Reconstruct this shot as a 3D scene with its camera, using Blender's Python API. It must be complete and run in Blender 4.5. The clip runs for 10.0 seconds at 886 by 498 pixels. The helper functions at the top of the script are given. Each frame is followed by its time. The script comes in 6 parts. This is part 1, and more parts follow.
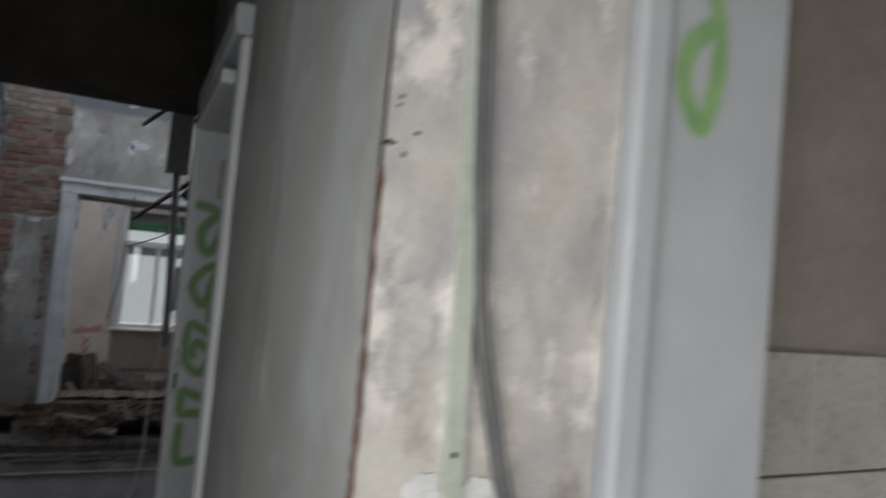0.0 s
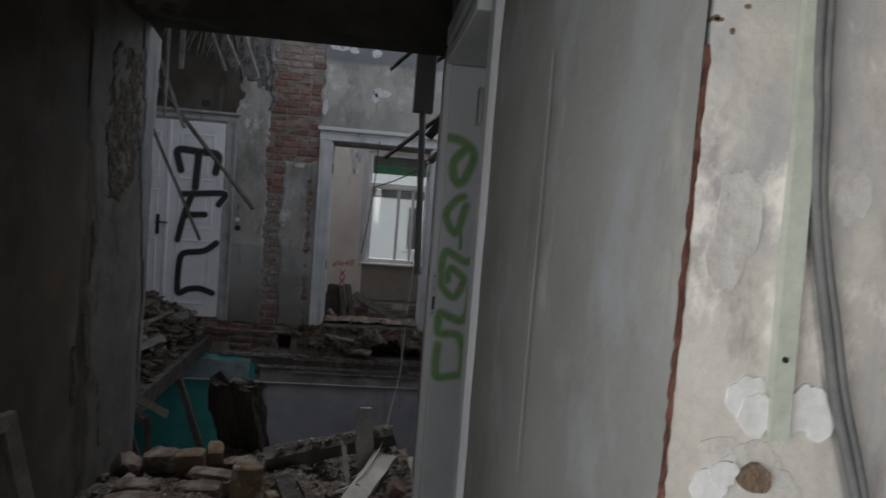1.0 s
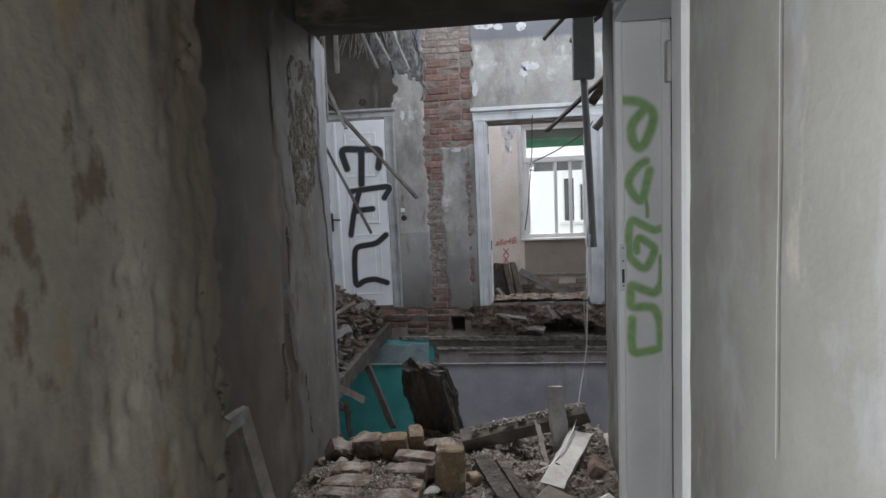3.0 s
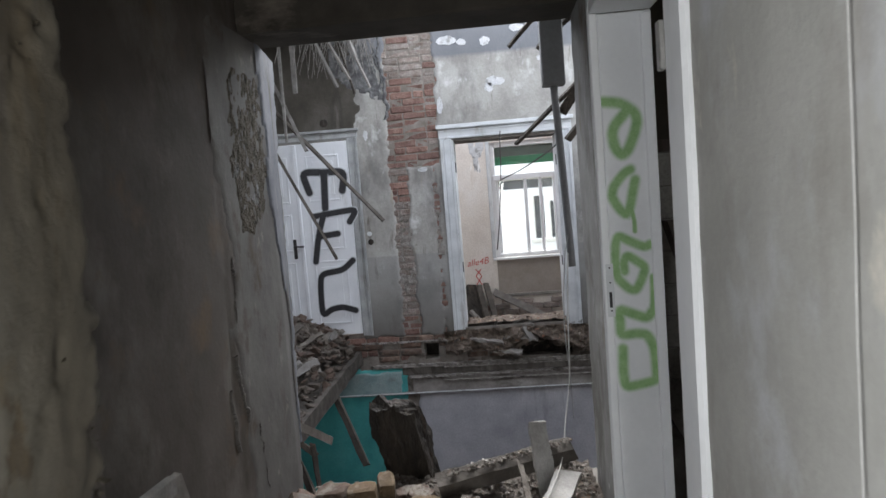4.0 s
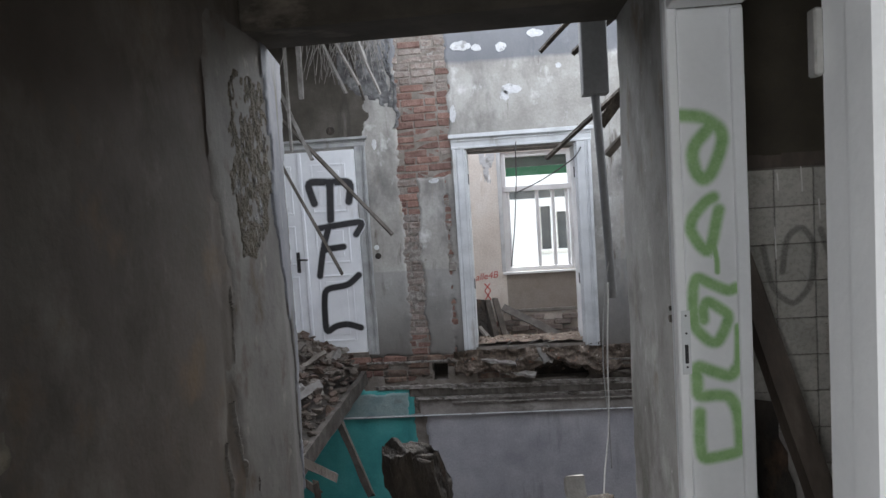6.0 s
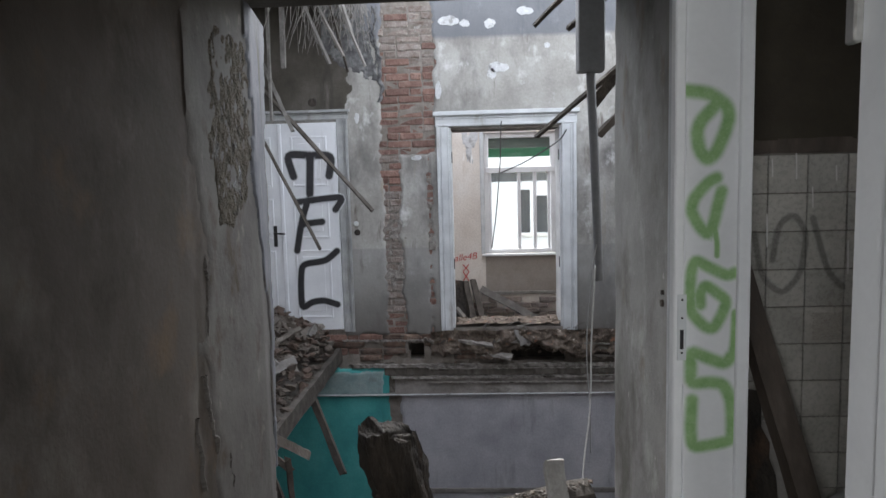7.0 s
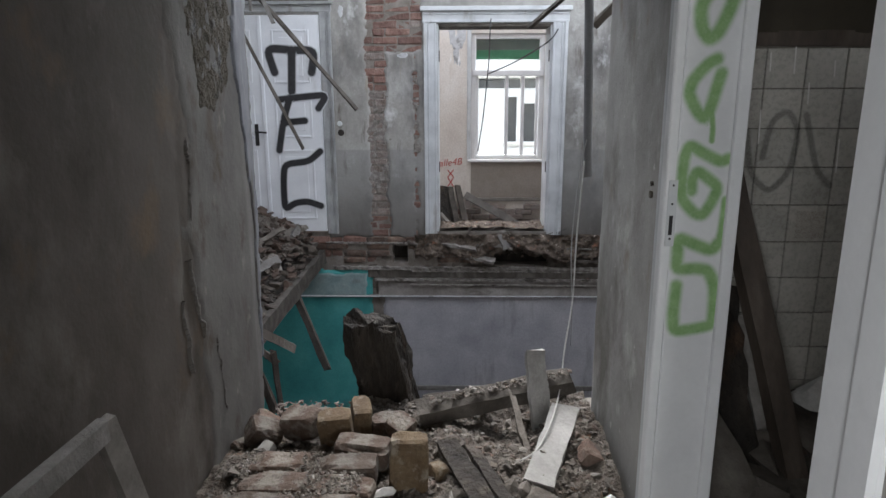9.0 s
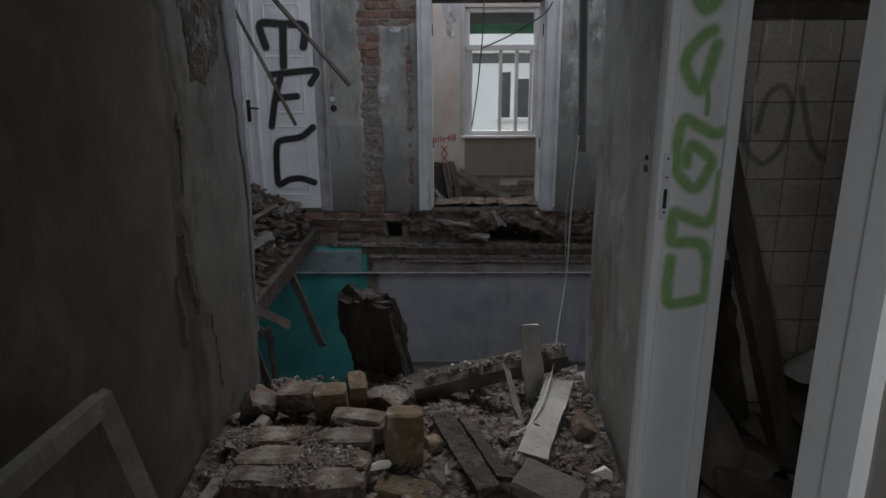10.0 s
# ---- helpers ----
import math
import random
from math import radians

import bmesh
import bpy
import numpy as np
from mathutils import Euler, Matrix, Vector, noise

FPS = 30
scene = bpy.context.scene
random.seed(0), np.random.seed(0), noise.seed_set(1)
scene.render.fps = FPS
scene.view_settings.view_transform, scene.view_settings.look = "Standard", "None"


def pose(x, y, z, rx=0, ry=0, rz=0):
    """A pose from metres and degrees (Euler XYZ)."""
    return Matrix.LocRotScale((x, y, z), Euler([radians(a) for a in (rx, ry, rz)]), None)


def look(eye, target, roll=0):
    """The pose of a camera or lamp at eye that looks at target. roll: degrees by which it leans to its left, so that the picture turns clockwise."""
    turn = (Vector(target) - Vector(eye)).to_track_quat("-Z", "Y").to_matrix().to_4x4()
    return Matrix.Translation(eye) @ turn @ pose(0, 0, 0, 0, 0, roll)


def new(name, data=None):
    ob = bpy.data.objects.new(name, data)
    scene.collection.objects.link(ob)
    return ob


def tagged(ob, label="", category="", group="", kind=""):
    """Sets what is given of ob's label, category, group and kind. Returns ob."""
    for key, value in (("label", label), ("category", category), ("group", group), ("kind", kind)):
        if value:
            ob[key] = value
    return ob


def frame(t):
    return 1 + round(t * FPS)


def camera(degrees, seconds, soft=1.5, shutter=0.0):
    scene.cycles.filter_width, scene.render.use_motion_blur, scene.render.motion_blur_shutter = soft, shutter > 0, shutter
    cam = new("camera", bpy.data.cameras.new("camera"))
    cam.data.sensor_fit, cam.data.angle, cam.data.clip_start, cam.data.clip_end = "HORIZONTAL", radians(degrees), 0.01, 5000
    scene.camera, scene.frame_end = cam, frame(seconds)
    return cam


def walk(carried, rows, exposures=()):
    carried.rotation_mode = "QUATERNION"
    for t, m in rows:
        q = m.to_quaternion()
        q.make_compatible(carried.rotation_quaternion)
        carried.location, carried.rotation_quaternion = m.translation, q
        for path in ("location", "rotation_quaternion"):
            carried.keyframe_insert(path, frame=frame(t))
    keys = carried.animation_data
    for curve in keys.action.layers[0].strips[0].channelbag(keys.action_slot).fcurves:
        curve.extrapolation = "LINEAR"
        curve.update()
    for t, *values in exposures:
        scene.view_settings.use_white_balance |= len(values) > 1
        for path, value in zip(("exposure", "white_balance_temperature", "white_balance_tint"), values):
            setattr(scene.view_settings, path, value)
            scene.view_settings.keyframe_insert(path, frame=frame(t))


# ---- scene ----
cam = camera(67.9, 10.0, shutter=0.5)
EXPO = [(0.0, 1.05), (0.5, 0.65), (1.0, 0.8), (1.5, 1.15), (2.0, 1.58), (2.5, 2.05), (4.0, 2.65), (5.5, 2.68), (7.5, 2.65), (9.0, 2.65), (9.4, 2.6), (10.0, 1.3)]
PATH = [
    (0, (-0.114, -1.188, 1.54), (0.734, 0.621, 1.637), 5.2),
    (0.2, (-0.14, -1.143, 1.54), (0.572, 0.725, 1.544), 4.5),
    (0.5, (-0.166, -1.159, 1.511), (0.283, 0.789, 1.447), 4.3),
    (1, (-0.191, -1.159, 1.489), (0.033, 0.823, 1.349), 4.5),
    (1.5, (-0.195, -1.174, 1.472), (-0.11, 0.815, 1.281), 2.9),
    (2, (-0.203, -1.192, 1.464), (-0.261, 0.797, 1.267), 0.9),
    (2.5, (-0.26, -1.179, 1.487), (-0.464, 0.796, 1.247), -1.9),
    (2.7, (-0.285, -1.164, 1.5), (-0.543, 0.806, 1.267), -2.2),
    (4, (-0.289, -0.813, 1.482), (-0.448, 1.174, 1.32), -4.5),
    (4.5, (-0.307, -0.68, 1.525), (-0.469, 1.31, 1.408), -4.4),
    (5, (-0.336, -0.591, 1.543), (-0.512, 1.399, 1.434), -4.8),
    (5.5, (-0.384, -0.522, 1.551), (-0.564, 1.466, 1.426), -4.5),
    (7, (-0.46, -0.376, 1.523), (-0.552, 1.611, 1.322), -1.5),
    (7.5, (-0.475, -0.368, 1.502), (-0.565, 1.611, 1.223), -0.9),
    (8, (-0.476, -0.343, 1.475), (-0.57, 1.62, 1.107), -1.0),
    (8.5, (-0.471, -0.337, 1.449), (-0.53, 1.616, 1.02), -0.3),
    (9, (-0.477, -0.36, 1.446), (-0.52, 1.583, 0.977), -0.2),
    (9.5, (-0.479, -0.362, 1.435), (-0.513, 1.573, 0.928), -0.2),
    (10, (-0.478, -0.359, 1.439), (-0.503, 1.568, 0.902), -0.3),
]
walk(cam, [(t, look(eye, target, roll)) for t, eye, target, roll in PATH],
     exposures=EXPO)

# ---- world and light ----
world = bpy.data.worlds.new("overcast_sky")
scene.world = world
world.use_nodes = True
wn, wl = world.node_tree.nodes, world.node_tree.links
sky = wn.new("ShaderNodeTexSky")
sky.sky_type, sky.sun_disc = "NISHITA", False
sky.sun_elevation, sky.sun_rotation = radians(51), radians(-3)
grey = wn.new("ShaderNodeHueSaturation")
grey.inputs["Saturation"].default_value = 0.25
wl.new(sky.outputs[0], grey.inputs["Color"])
wl.new(grey.outputs[0], wn["Background"].inputs["Color"])
wn["Background"].inputs["Strength"].default_value = 0.15
sun = new("sun", bpy.data.lights.new("sun", "SUN"))
sun.data.energy, sun.data.angle, sun.data.color = 0.4, radians(30), (1.0, 0.97, 0.93)
sun.matrix_world = look((-0.4, 7.0, 8.6), (0, 0, 0))
# daylight in the unseen side and rear window openings, plus a lamp added for the bathroom
day = new("side_window_daylight", bpy.data.lights.new("side_window_daylight", "AREA"))
day.data.shape, day.data.size, day.data.size_y = "RECTANGLE", 0.85, 1.2
day.data.energy, day.data.color = 8.0, (0.96, 0.985, 1.0)
day.matrix_world = look((-0.90, -1.38, 1.30), (0.1, -1.2, 1.2))
rear_day = new("rear_window_daylight", bpy.data.lights.new("rear_window_daylight", "AREA"))
rear_day.data.shape, rear_day.data.size, rear_day.data.size_y = "RECTANGLE", 0.8, 1.2
rear_day.data.energy, rear_day.data.color = 6.0, (1.0, 0.985, 0.96)
rear_day.matrix_world = look((0.32, -2.62, 1.25), (0.25, -0.6, 1.2))
# Added fill lamp that brightens the bathroom tiles; no source is known there.
bath_fill = new("bath_fill_light", bpy.data.lights.new("bath_fill_light", "AREA"))
bath_fill.data.shape, bath_fill.data.size, bath_fill.data.size_y = "RECTANGLE", 0.6, 0.6
bath_fill.data.energy, bath_fill.data.color = 0.32, (1.0, 0.98, 0.95)
bath_fill.matrix_world = look((2.15, 0.6, 1.85), (0.9, 1.5, 0.2))


# ---- materials ----
def mat(name, cols, scale=5.0, rough=0.85, bump=0.25, fine=70.0, stain=None, stretch=(1, 1, 1), metal=0.0, vary=0.0, dist=0.01, bands=(), spots=None, islands=None, speck=0.55):
    """A mottled surface: broad patches, fine grain, stains and relief."""
    m = bpy.data.materials.new(name)
    m.use_nodes = True
    n, l = m.node_tree.nodes, m.node_tree.links
    b = n["Principled BSDF"]
    co = n.new("ShaderNodeTexCoord")
    mp = n.new("ShaderNodeMapping")
    mp.inputs["Scale"].default_value = stretch
    l.new(co.outputs["Object"], mp.inputs["Vector"])
    vec = mp.outputs[0]
    if vary:
        oi = n.new("ShaderNodeObjectInfo")
        add = n.new("ShaderNodeVectorMath")
        add.operation = "MULTIPLY_ADD"
        l.new(oi.outputs["Random"], add.inputs[0])
        add.inputs[1].default_value = (31, 17, 23)
        l.new(vec, add.inputs[2])
        vec = add.outputs[0]

    def noise_tex(sc, detail=6, r=0.6, v=vec):
        t = n.new("ShaderNodeTexNoise")
        t.inputs["Scale"].default_value, t.inputs["Detail"].default_value, t.inputs["Roughness"].default_value = sc, detail, r
        l.new(v, t.inputs["Vector"])
        return t.outputs["Fac"]

    def ramp(fac, stops):
        r = n.new("ShaderNodeValToRGB")
        e = r.color_ramp.elements
        while len(e) < len(stops):
            e.new(0.5)
        for k, (p, c) in zip(e, stops):
            k.position, k.color = p, (*c, 1) if len(c) == 3 else c
        l.new(fac, r.inputs[0])
        return r.outputs[0]

    def mix(fac, a, c, mode="MIX"):
        x = n.new("ShaderNodeMix")
        x.data_type, x.blend_type = "RGBA", mode
        if isinstance(fac, float):
            x.inputs[0].default_value = fac
        else:
            l.new(fac, x.inputs[0])
        for k, v in ((6, a), (7, c)):
            if isinstance(v, tuple):
                x.inputs[k].default_value = (*v, 1)
            else:
                l.new(v, x.inputs[k])
        return x.outputs[2]

    broad = noise_tex(scale)
    k = len(cols) - 1
    col = ramp(broad, [(0.3 + 0.4 * i / max(k, 1), c) for i, c in enumerate(cols)])
    grain = noise_tex(fine, 4, 0.7)
    col = mix(speck, col, ramp(grain, [(0.3, (0.62, 0.62, 0.62)), (0.7, (1.0, 1.0, 1.0))]), "MULTIPLY")
    if stain:
        for colour, sc, lo, hi, st in stain:
            m2 = n.new("ShaderNodeMapping")
            m2.inputs["Scale"].default_value = st
            m2.inputs["Location"].default_value = (sc, 2 * sc, 3 * sc)
            l.new(co.outputs["Object"], m2.inputs["Vector"])
            col = mix(ramp(noise_tex(sc, 7, 0.65, m2.outputs[0]), [(lo, (0, 0, 0)), (hi, (1, 1, 1))]), col, colour)
    for axis, lo, hi, colour, amount in bands:
        # a colour that sets in along one axis: level paint coats and wider fades
        sp = n.new("ShaderNodeSeparateXYZ")
        l.new(co.outputs["Object"], sp.inputs[0])
        ad = n.new("ShaderNodeMath")
        ad.operation = "MULTIPLY_ADD"
        l.new(noise_tex(6, 5, 0.6), ad.inputs[0])
        ad.inputs[1].default_value = 0.03
        l.new(sp.outputs[axis], ad.inputs[2])
        mr = n.new("ShaderNodeMapRange")
        mr.inputs[1].default_value, mr.inputs[2].default_value = lo, hi
        l.new(ad.outputs[0], mr.inputs[0])
        mu = n.new("ShaderNodeMath")
        mu.operation = "MULTIPLY"
        l.new(mr.outputs[0], mu.inputs[0])
        mu.inputs[1].default_value = amount
        col = mix(mu.outputs[0], col, colour)
    if spots:
        colour, sc, lo, hi = spots
        col = mix(ramp(noise_tex(sc, 3, 0.5), [(lo, (0, 0, 0)), (hi, (1, 1, 1))]), col, colour)
    if vary:
        oi2 = n.new("ShaderNodeObjectInfo")
        v = 1 - vary
        col = mix(1.0, col, ramp(oi2.outputs["Random"], [(0.0, (v, v, v)), (1.0, (1 + vary, 1 + vary * 0.9, 1 + vary * 0.8))]), "MULTIPLY")
    if islands:
        ge = n.new("ShaderNodeNewGeometry")
        pick = n.new("ShaderNodeValToRGB")
        pick.color_ramp.interpolation = "CONSTANT"
        e = pick.color_ramp.elements
        while len(e) < len(islands):
            e.new(0.5)
        for k2, (p2, c2) in zip(e, islands):
            k2.position, k2.color = p2, (*c2, 1)
        l.new(ge.outputs["Random Per Island"], pick.inputs[0])
        col = mix(0.9, col, pick.outputs[0], "MULTIPLY")
    l.new(col, b.inputs["Base Color"])
    b.inputs["Metallic"].default_value = metal
    l.new(ramp(grain, [(0.2, (rough - 0.12,) * 3), (0.8, (min(rough + 0.1, 1),) * 3)]), b.inputs["Roughness"])
    b1 = n.new("ShaderNodeBump")
    b1.inputs["Strength"].default_value, b1.inputs["Distance"].default_value = bump, dist
    l.new(grain, b1.inputs["Height"])
    b2 = n.new("ShaderNodeBump")
    b2.inputs["Strength"].default_value, b2.inputs["Distance"].default_value = bump, dist * 3
    l.new(broad, b2.inputs["Height"])
    l.new(b1.outputs[0], b2.inputs["Normal"])
    l.new(b2.outputs[0], b.inputs["Normal"])
    return m


V = (1, 1, 0.18)
M_PLASTER_R = mat("grey_plaster", [(0.29, 0.285, 0.27), (0.35, 0.345, 0.325), (0.41, 0.40, 0.385)], 2.2, 0.8, 0.15, 55, stain=[((0.43, 0.435, 0.46), 3.6, 0.54, 0.70, (1, 1, 0.7)), ((0.22, 0.205, 0.185), 3.0, 0.52, 0.72, (1, 1, 0.6)), ((0.50, 0.47, 0.42), 5.0, 0.60, 0.68, (1, 1, 0.5))], speck=0.3)
M_PLASTER_D = mat("damp_grey_plaster", [(0.20, 0.196, 0.19), (0.27, 0.265, 0.256), (0.34, 0.335, 0.325)], 3.0, 0.85, 0.25, 50, stain=[((0.13, 0.122, 0.11), 3.2, 0.50, 0.66, (1, 1, 0.6)), ((0.40, 0.395, 0.385), 4.0, 0.58, 0.72, (1, 1, 0.6)), ((0.18, 0.14, 0.10), 5.0, 0.60, 0.74, (1, 1, 0.7)), ((0.48, 0.47, 0.45), 16.0, 0.66, 0.72, (1, 1, 1))], speck=0.3)
M_PLASTER_S = mat("cream_plaster", [(0.484, 0.451, 0.405), (0.595, 0.558, 0.507), (0.670, 0.637, 0.586)], 9, 0.8, 0.2, 90, stain=[((0.41, 0.395, 0.40), 6.0, 0.47, 0.60, (1, 1, 0.5)), ((0.30, 0.26, 0.23), 13.0, 0.58, 0.70, (1, 1, 0.4)), ((0.82, 0.765, 0.71), 8.0, 0.55, 0.63, (1, 1, 0.7))], speck=0.3)
# Left wall plasters: stains are real, overall tones lowered to carry the wall's shade.
M_PLASTER_L = mat("dimmed_brown_plaster", [(0.052, 0.043, 0.032), (0.075, 0.061, 0.051), (0.095, 0.083, 0.070)], 2.0, 0.85, 0.2, 45, stain=[((0.129, 0.113, 0.098), 2.6, 0.52, 0.70, (1, 1, 0.6)), ((0.036, 0.028, 0.020), 2.2, 0.52, 0.70, (1, 1, 0.7)), ((0.101, 0.069, 0.041), 3.4, 0.56, 0.72, (1, 1, 0.8)), ((0.124, 0.109, 0.093), 9.0, 0.66, 0.76, (1, 1, 0.7))])
M_PLASTER_E = mat("dimmed_lilac_plaster", [(0.084, 0.077, 0.072), (0.111, 0.103, 0.095), (0.136, 0.128, 0.118)], 3.0, 0.85, 0.25, 45, stain=[((0.094, 0.082, 0.067), 3.0, 0.55, 0.72, V), ((0.194, 0.177, 0.158), 9.0, 0.62, 0.72, (1, 1, 0.7)), ((0.059, 0.045, 0.032), 5.0, 0.56, 0.68, (1, 1, 0.7))])
M_PLASTER_N = mat("near_plaster", [(0.151, 0.142, 0.120), (0.200, 0.189, 0.159), (0.242, 0.231, 0.194)], 3.0, 0.85, 0.3, 45, stain=[((0.253, 0.238, 0.204), 3.0, 0.55, 0.7, V), ((0.067, 0.057, 0.065), 7.0, 0.52, 0.70, (1, 1, 0.35)), ((0.091, 0.074, 0.052), 18.0, 0.57, 0.66, (1, 1, 0.5)), ((0.168, 0.135, 0.081), 9.0, 0.58, 0.68, (1, 1, 0.5)), ((0.203, 0.148, 0.077), 5.0, 0.60, 0.72, V)], bands=[(1, -0.16, 0.0, (0.078, 0.066, 0.048), 0.75)])
# The last band darkens the plaster gradually from z 0.6 down to the floor line.
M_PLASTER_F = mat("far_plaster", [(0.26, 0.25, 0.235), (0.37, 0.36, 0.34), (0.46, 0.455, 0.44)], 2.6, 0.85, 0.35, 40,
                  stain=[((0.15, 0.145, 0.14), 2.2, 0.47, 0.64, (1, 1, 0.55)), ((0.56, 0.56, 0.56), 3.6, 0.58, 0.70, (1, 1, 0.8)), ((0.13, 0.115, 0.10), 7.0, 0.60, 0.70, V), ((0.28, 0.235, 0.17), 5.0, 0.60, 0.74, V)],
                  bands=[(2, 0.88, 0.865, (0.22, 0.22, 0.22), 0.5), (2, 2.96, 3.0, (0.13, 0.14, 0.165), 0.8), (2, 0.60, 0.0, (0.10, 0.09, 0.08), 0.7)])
# Beige raised towards white to carry the back room's bright daylight.
M_PLASTER_B = mat("beige_plaster", [(0.68, 0.62, 0.57), (0.76, 0.71, 0.66), (0.82, 0.79, 0.76)], 2.5, 0.85, 0.25, 40, stain=[((0.52, 0.45, 0.38), 3.0, 0.60, 0.76, V), ((0.85, 0.85, 0.85), 5.0, 0.64, 0.68, V)])
M_COVE = mat("dirty_cove_plaster", [(0.169, 0.153, 0.140), (0.247, 0.227, 0.212), (0.338, 0.319, 0.299)], 5, 0.9, 0.4, 45, stain=[((0.091, 0.078, 0.069), 6.0, 0.55, 0.68, (0.4, 1, 1))])
M_PANEL_B = mat("brown_niche_plaster", [(0.30, 0.265, 0.235), (0.38, 0.34, 0.31)], 4, 0.85, 0.2, 50)
M_MORTAR = mat("mortar", [(0.30, 0.28, 0.26), (0.42, 0.40, 0.37), (0.50, 0.48, 0.45)], 9, 0.95, 0.6, 60)
M_GRIME = mat("grimy_mortar", [(0.075, 0.062, 0.054), (0.138, 0.119, 0.103), (0.250, 0.225, 0.200)], 7, 0.95, 0.8, 45, stain=[((0.200, 0.112, 0.081), 8.0, 0.58, 0.66, (1, 1, 1))], dist=0.02)
M_JOINT = mat("dirty_wall_mortar", [(0.16, 0.138, 0.12), (0.23, 0.205, 0.182), (0.31, 0.282, 0.258)], 9, 0.95, 0.6, 60)
M_BRICK = mat("red_brick", [(0.155, 0.086, 0.070), (0.21, 0.125, 0.105), (0.265, 0.175, 0.150)], 14, 0.92, 0.8, 70, vary=0.25, stain=[((0.40, 0.35, 0.32), 16.0, 0.61, 0.70, (1, 1, 1))])
M_BRICK_LIME = mat("limewashed_brick", [(0.19, 0.14, 0.122), (0.255, 0.215, 0.195), (0.32, 0.29, 0.27)], 14, 0.92, 0.8, 70, vary=0.2, stain=[((0.40, 0.375, 0.35), 12.0, 0.54, 0.66, (1, 1, 1))])
M_BRICK_DUST = mat("dusty_brick", [(0.058, 0.037, 0.026), (0.087, 0.058, 0.044), (0.128, 0.099, 0.081)], 12, 0.92, 0.5, 80, vary=0.22, stain=[((0.170, 0.155, 0.136), 14.0, 0.48, 0.60, (1, 1, 1)), ((0.051, 0.038, 0.031), 9.0, 0.56, 0.68, (1, 1, 1))])
# Dirty brick toned down to include the shade of the recessed brick band.
M_BRICK_DIM = mat("dim_dirty_brick", [(0.119, 0.077, 0.062), (0.182, 0.123, 0.098), (0.280, 0.224, 0.189)], 12, 0.92, 0.6, 80, vary=0.3, stain=[((0.098, 0.084, 0.073), 9.0, 0.50, 0.60, (1, 1, 1))])
M_BRICK_YEL = mat("ochre_brick", [(0.078, 0.049, 0.026), (0.119, 0.082, 0.046), (0.170, 0.126, 0.078)], 12, 0.92, 0.5, 80, vary=0.15, stain=[((0.216, 0.188, 0.152), 14.0, 0.54, 0.66, (1, 1, 1)), ((0.056, 0.040, 0.028), 8.0, 0.58, 0.70, (1, 1, 1))])
# Beam and ceiling tones are lowered to hold the shade overhead.
M_DIMBEAM = mat("shaded_beam_plaster", [(0.042, 0.036, 0.030), (0.060, 0.053, 0.044), (0.089, 0.077, 0.065)], 4, 0.9, 0.3, 50, stain=[((0.20, 0.175, 0.15), 3.0, 0.58, 0.72, (0.5, 1, 1))])
M_CEIL = mat("shaded_ceiling_plaster", [(0.072, 0.064, 0.056), (0.104, 0.096, 0.084)], 3, 0.9, 0.2, 50)
M_WHITE = mat("white_gloss_paint", [(0.66, 0.67, 0.69), (0.74, 0.75, 0.77), (0.78, 0.79, 0.81)], 3, 0.42, 0.08, 60, stain=[((0.48, 0.47, 0.46), 5.0, 0.64, 0.78, V)], speck=0.12)
M_OLDWHITE = mat("worn_grey_white_paint", [(0.42, 0.43, 0.45), (0.50, 0.51, 0.53), (0.56, 0.57, 0.59)], 3, 0.5, 0.12, 60, stain=[((0.34, 0.335, 0.33), 5.0, 0.60, 0.76, V)], speck=0.12)
M_DOOR = mat("white_door_paint", [(0.62, 0.64, 0.68), (0.70, 0.72, 0.76), (0.76, 0.78, 0.81)], 3, 0.5, 0.1, 60, stain=[((0.45, 0.45, 0.46), 5.0, 0.62, 0.78, V)], speck=0.12)
M_CASE = mat("old_casing_paint", [(0.44, 0.46, 0.48), (0.56, 0.58, 0.60), (0.64, 0.66, 0.68)], 4, 0.6, 0.2, 60, stain=[((0.30, 0.28, 0.26), 6.0, 0.60, 0.72, V)], speck=0.12)
M_DIRTYCASE = mat("dirty_grey_casing_paint", [(0.24, 0.25, 0.255), (0.34, 0.35, 0.355), (0.43, 0.44, 0.445)], 5, 0.7, 0.2, 60, stain=[((0.17, 0.155, 0.14), 6.0, 0.54, 0.68, V)], speck=0.25)
M_TEAL = mat("teal_wall_paint", [(0.055, 0.319, 0.319), (0.080, 0.422, 0.414), (0.119, 0.510, 0.494)], 3, 0.7, 0.2, 50, stain=[((0.032, 0.208, 0.208), 3.0, 0.56, 0.78, V)])
M_PALETEAL = mat("pale_bluegreen_paint", [(0.20, 0.30, 0.30), (0.28, 0.38, 0.38), (0.36, 0.43, 0.43)], 5, 0.8, 0.3, 50, stain=[((0.16, 0.17, 0.165), 4.0, 0.56, 0.72, (1, 1, 1))])
M_GREYWALL = mat("grey_lilac_wall_paint", [(0.360, 0.360, 0.397), (0.466, 0.466, 0.503), (0.570, 0.570, 0.600)], 2.4, 0.8, 0.2, 50, stain=[((0.17, 0.165, 0.17), 3.0, 0.58, 0.76, V)])
M_OLDWOOD = mat("weathered_wood", [(0.075, 0.065, 0.055), (0.125, 0.11, 0.096), (0.20, 0.182, 0.162)], 8, 0.85, 0.5, 60, stretch=(1, 1, 0.25), vary=0.2)
M_GREYWOOD = mat("grey_dusty_wood", [(0.14, 0.13, 0.12), (0.21, 0.20, 0.19), (0.31, 0.30, 0.285)], 8, 0.85, 0.4, 60, vary=0.2)
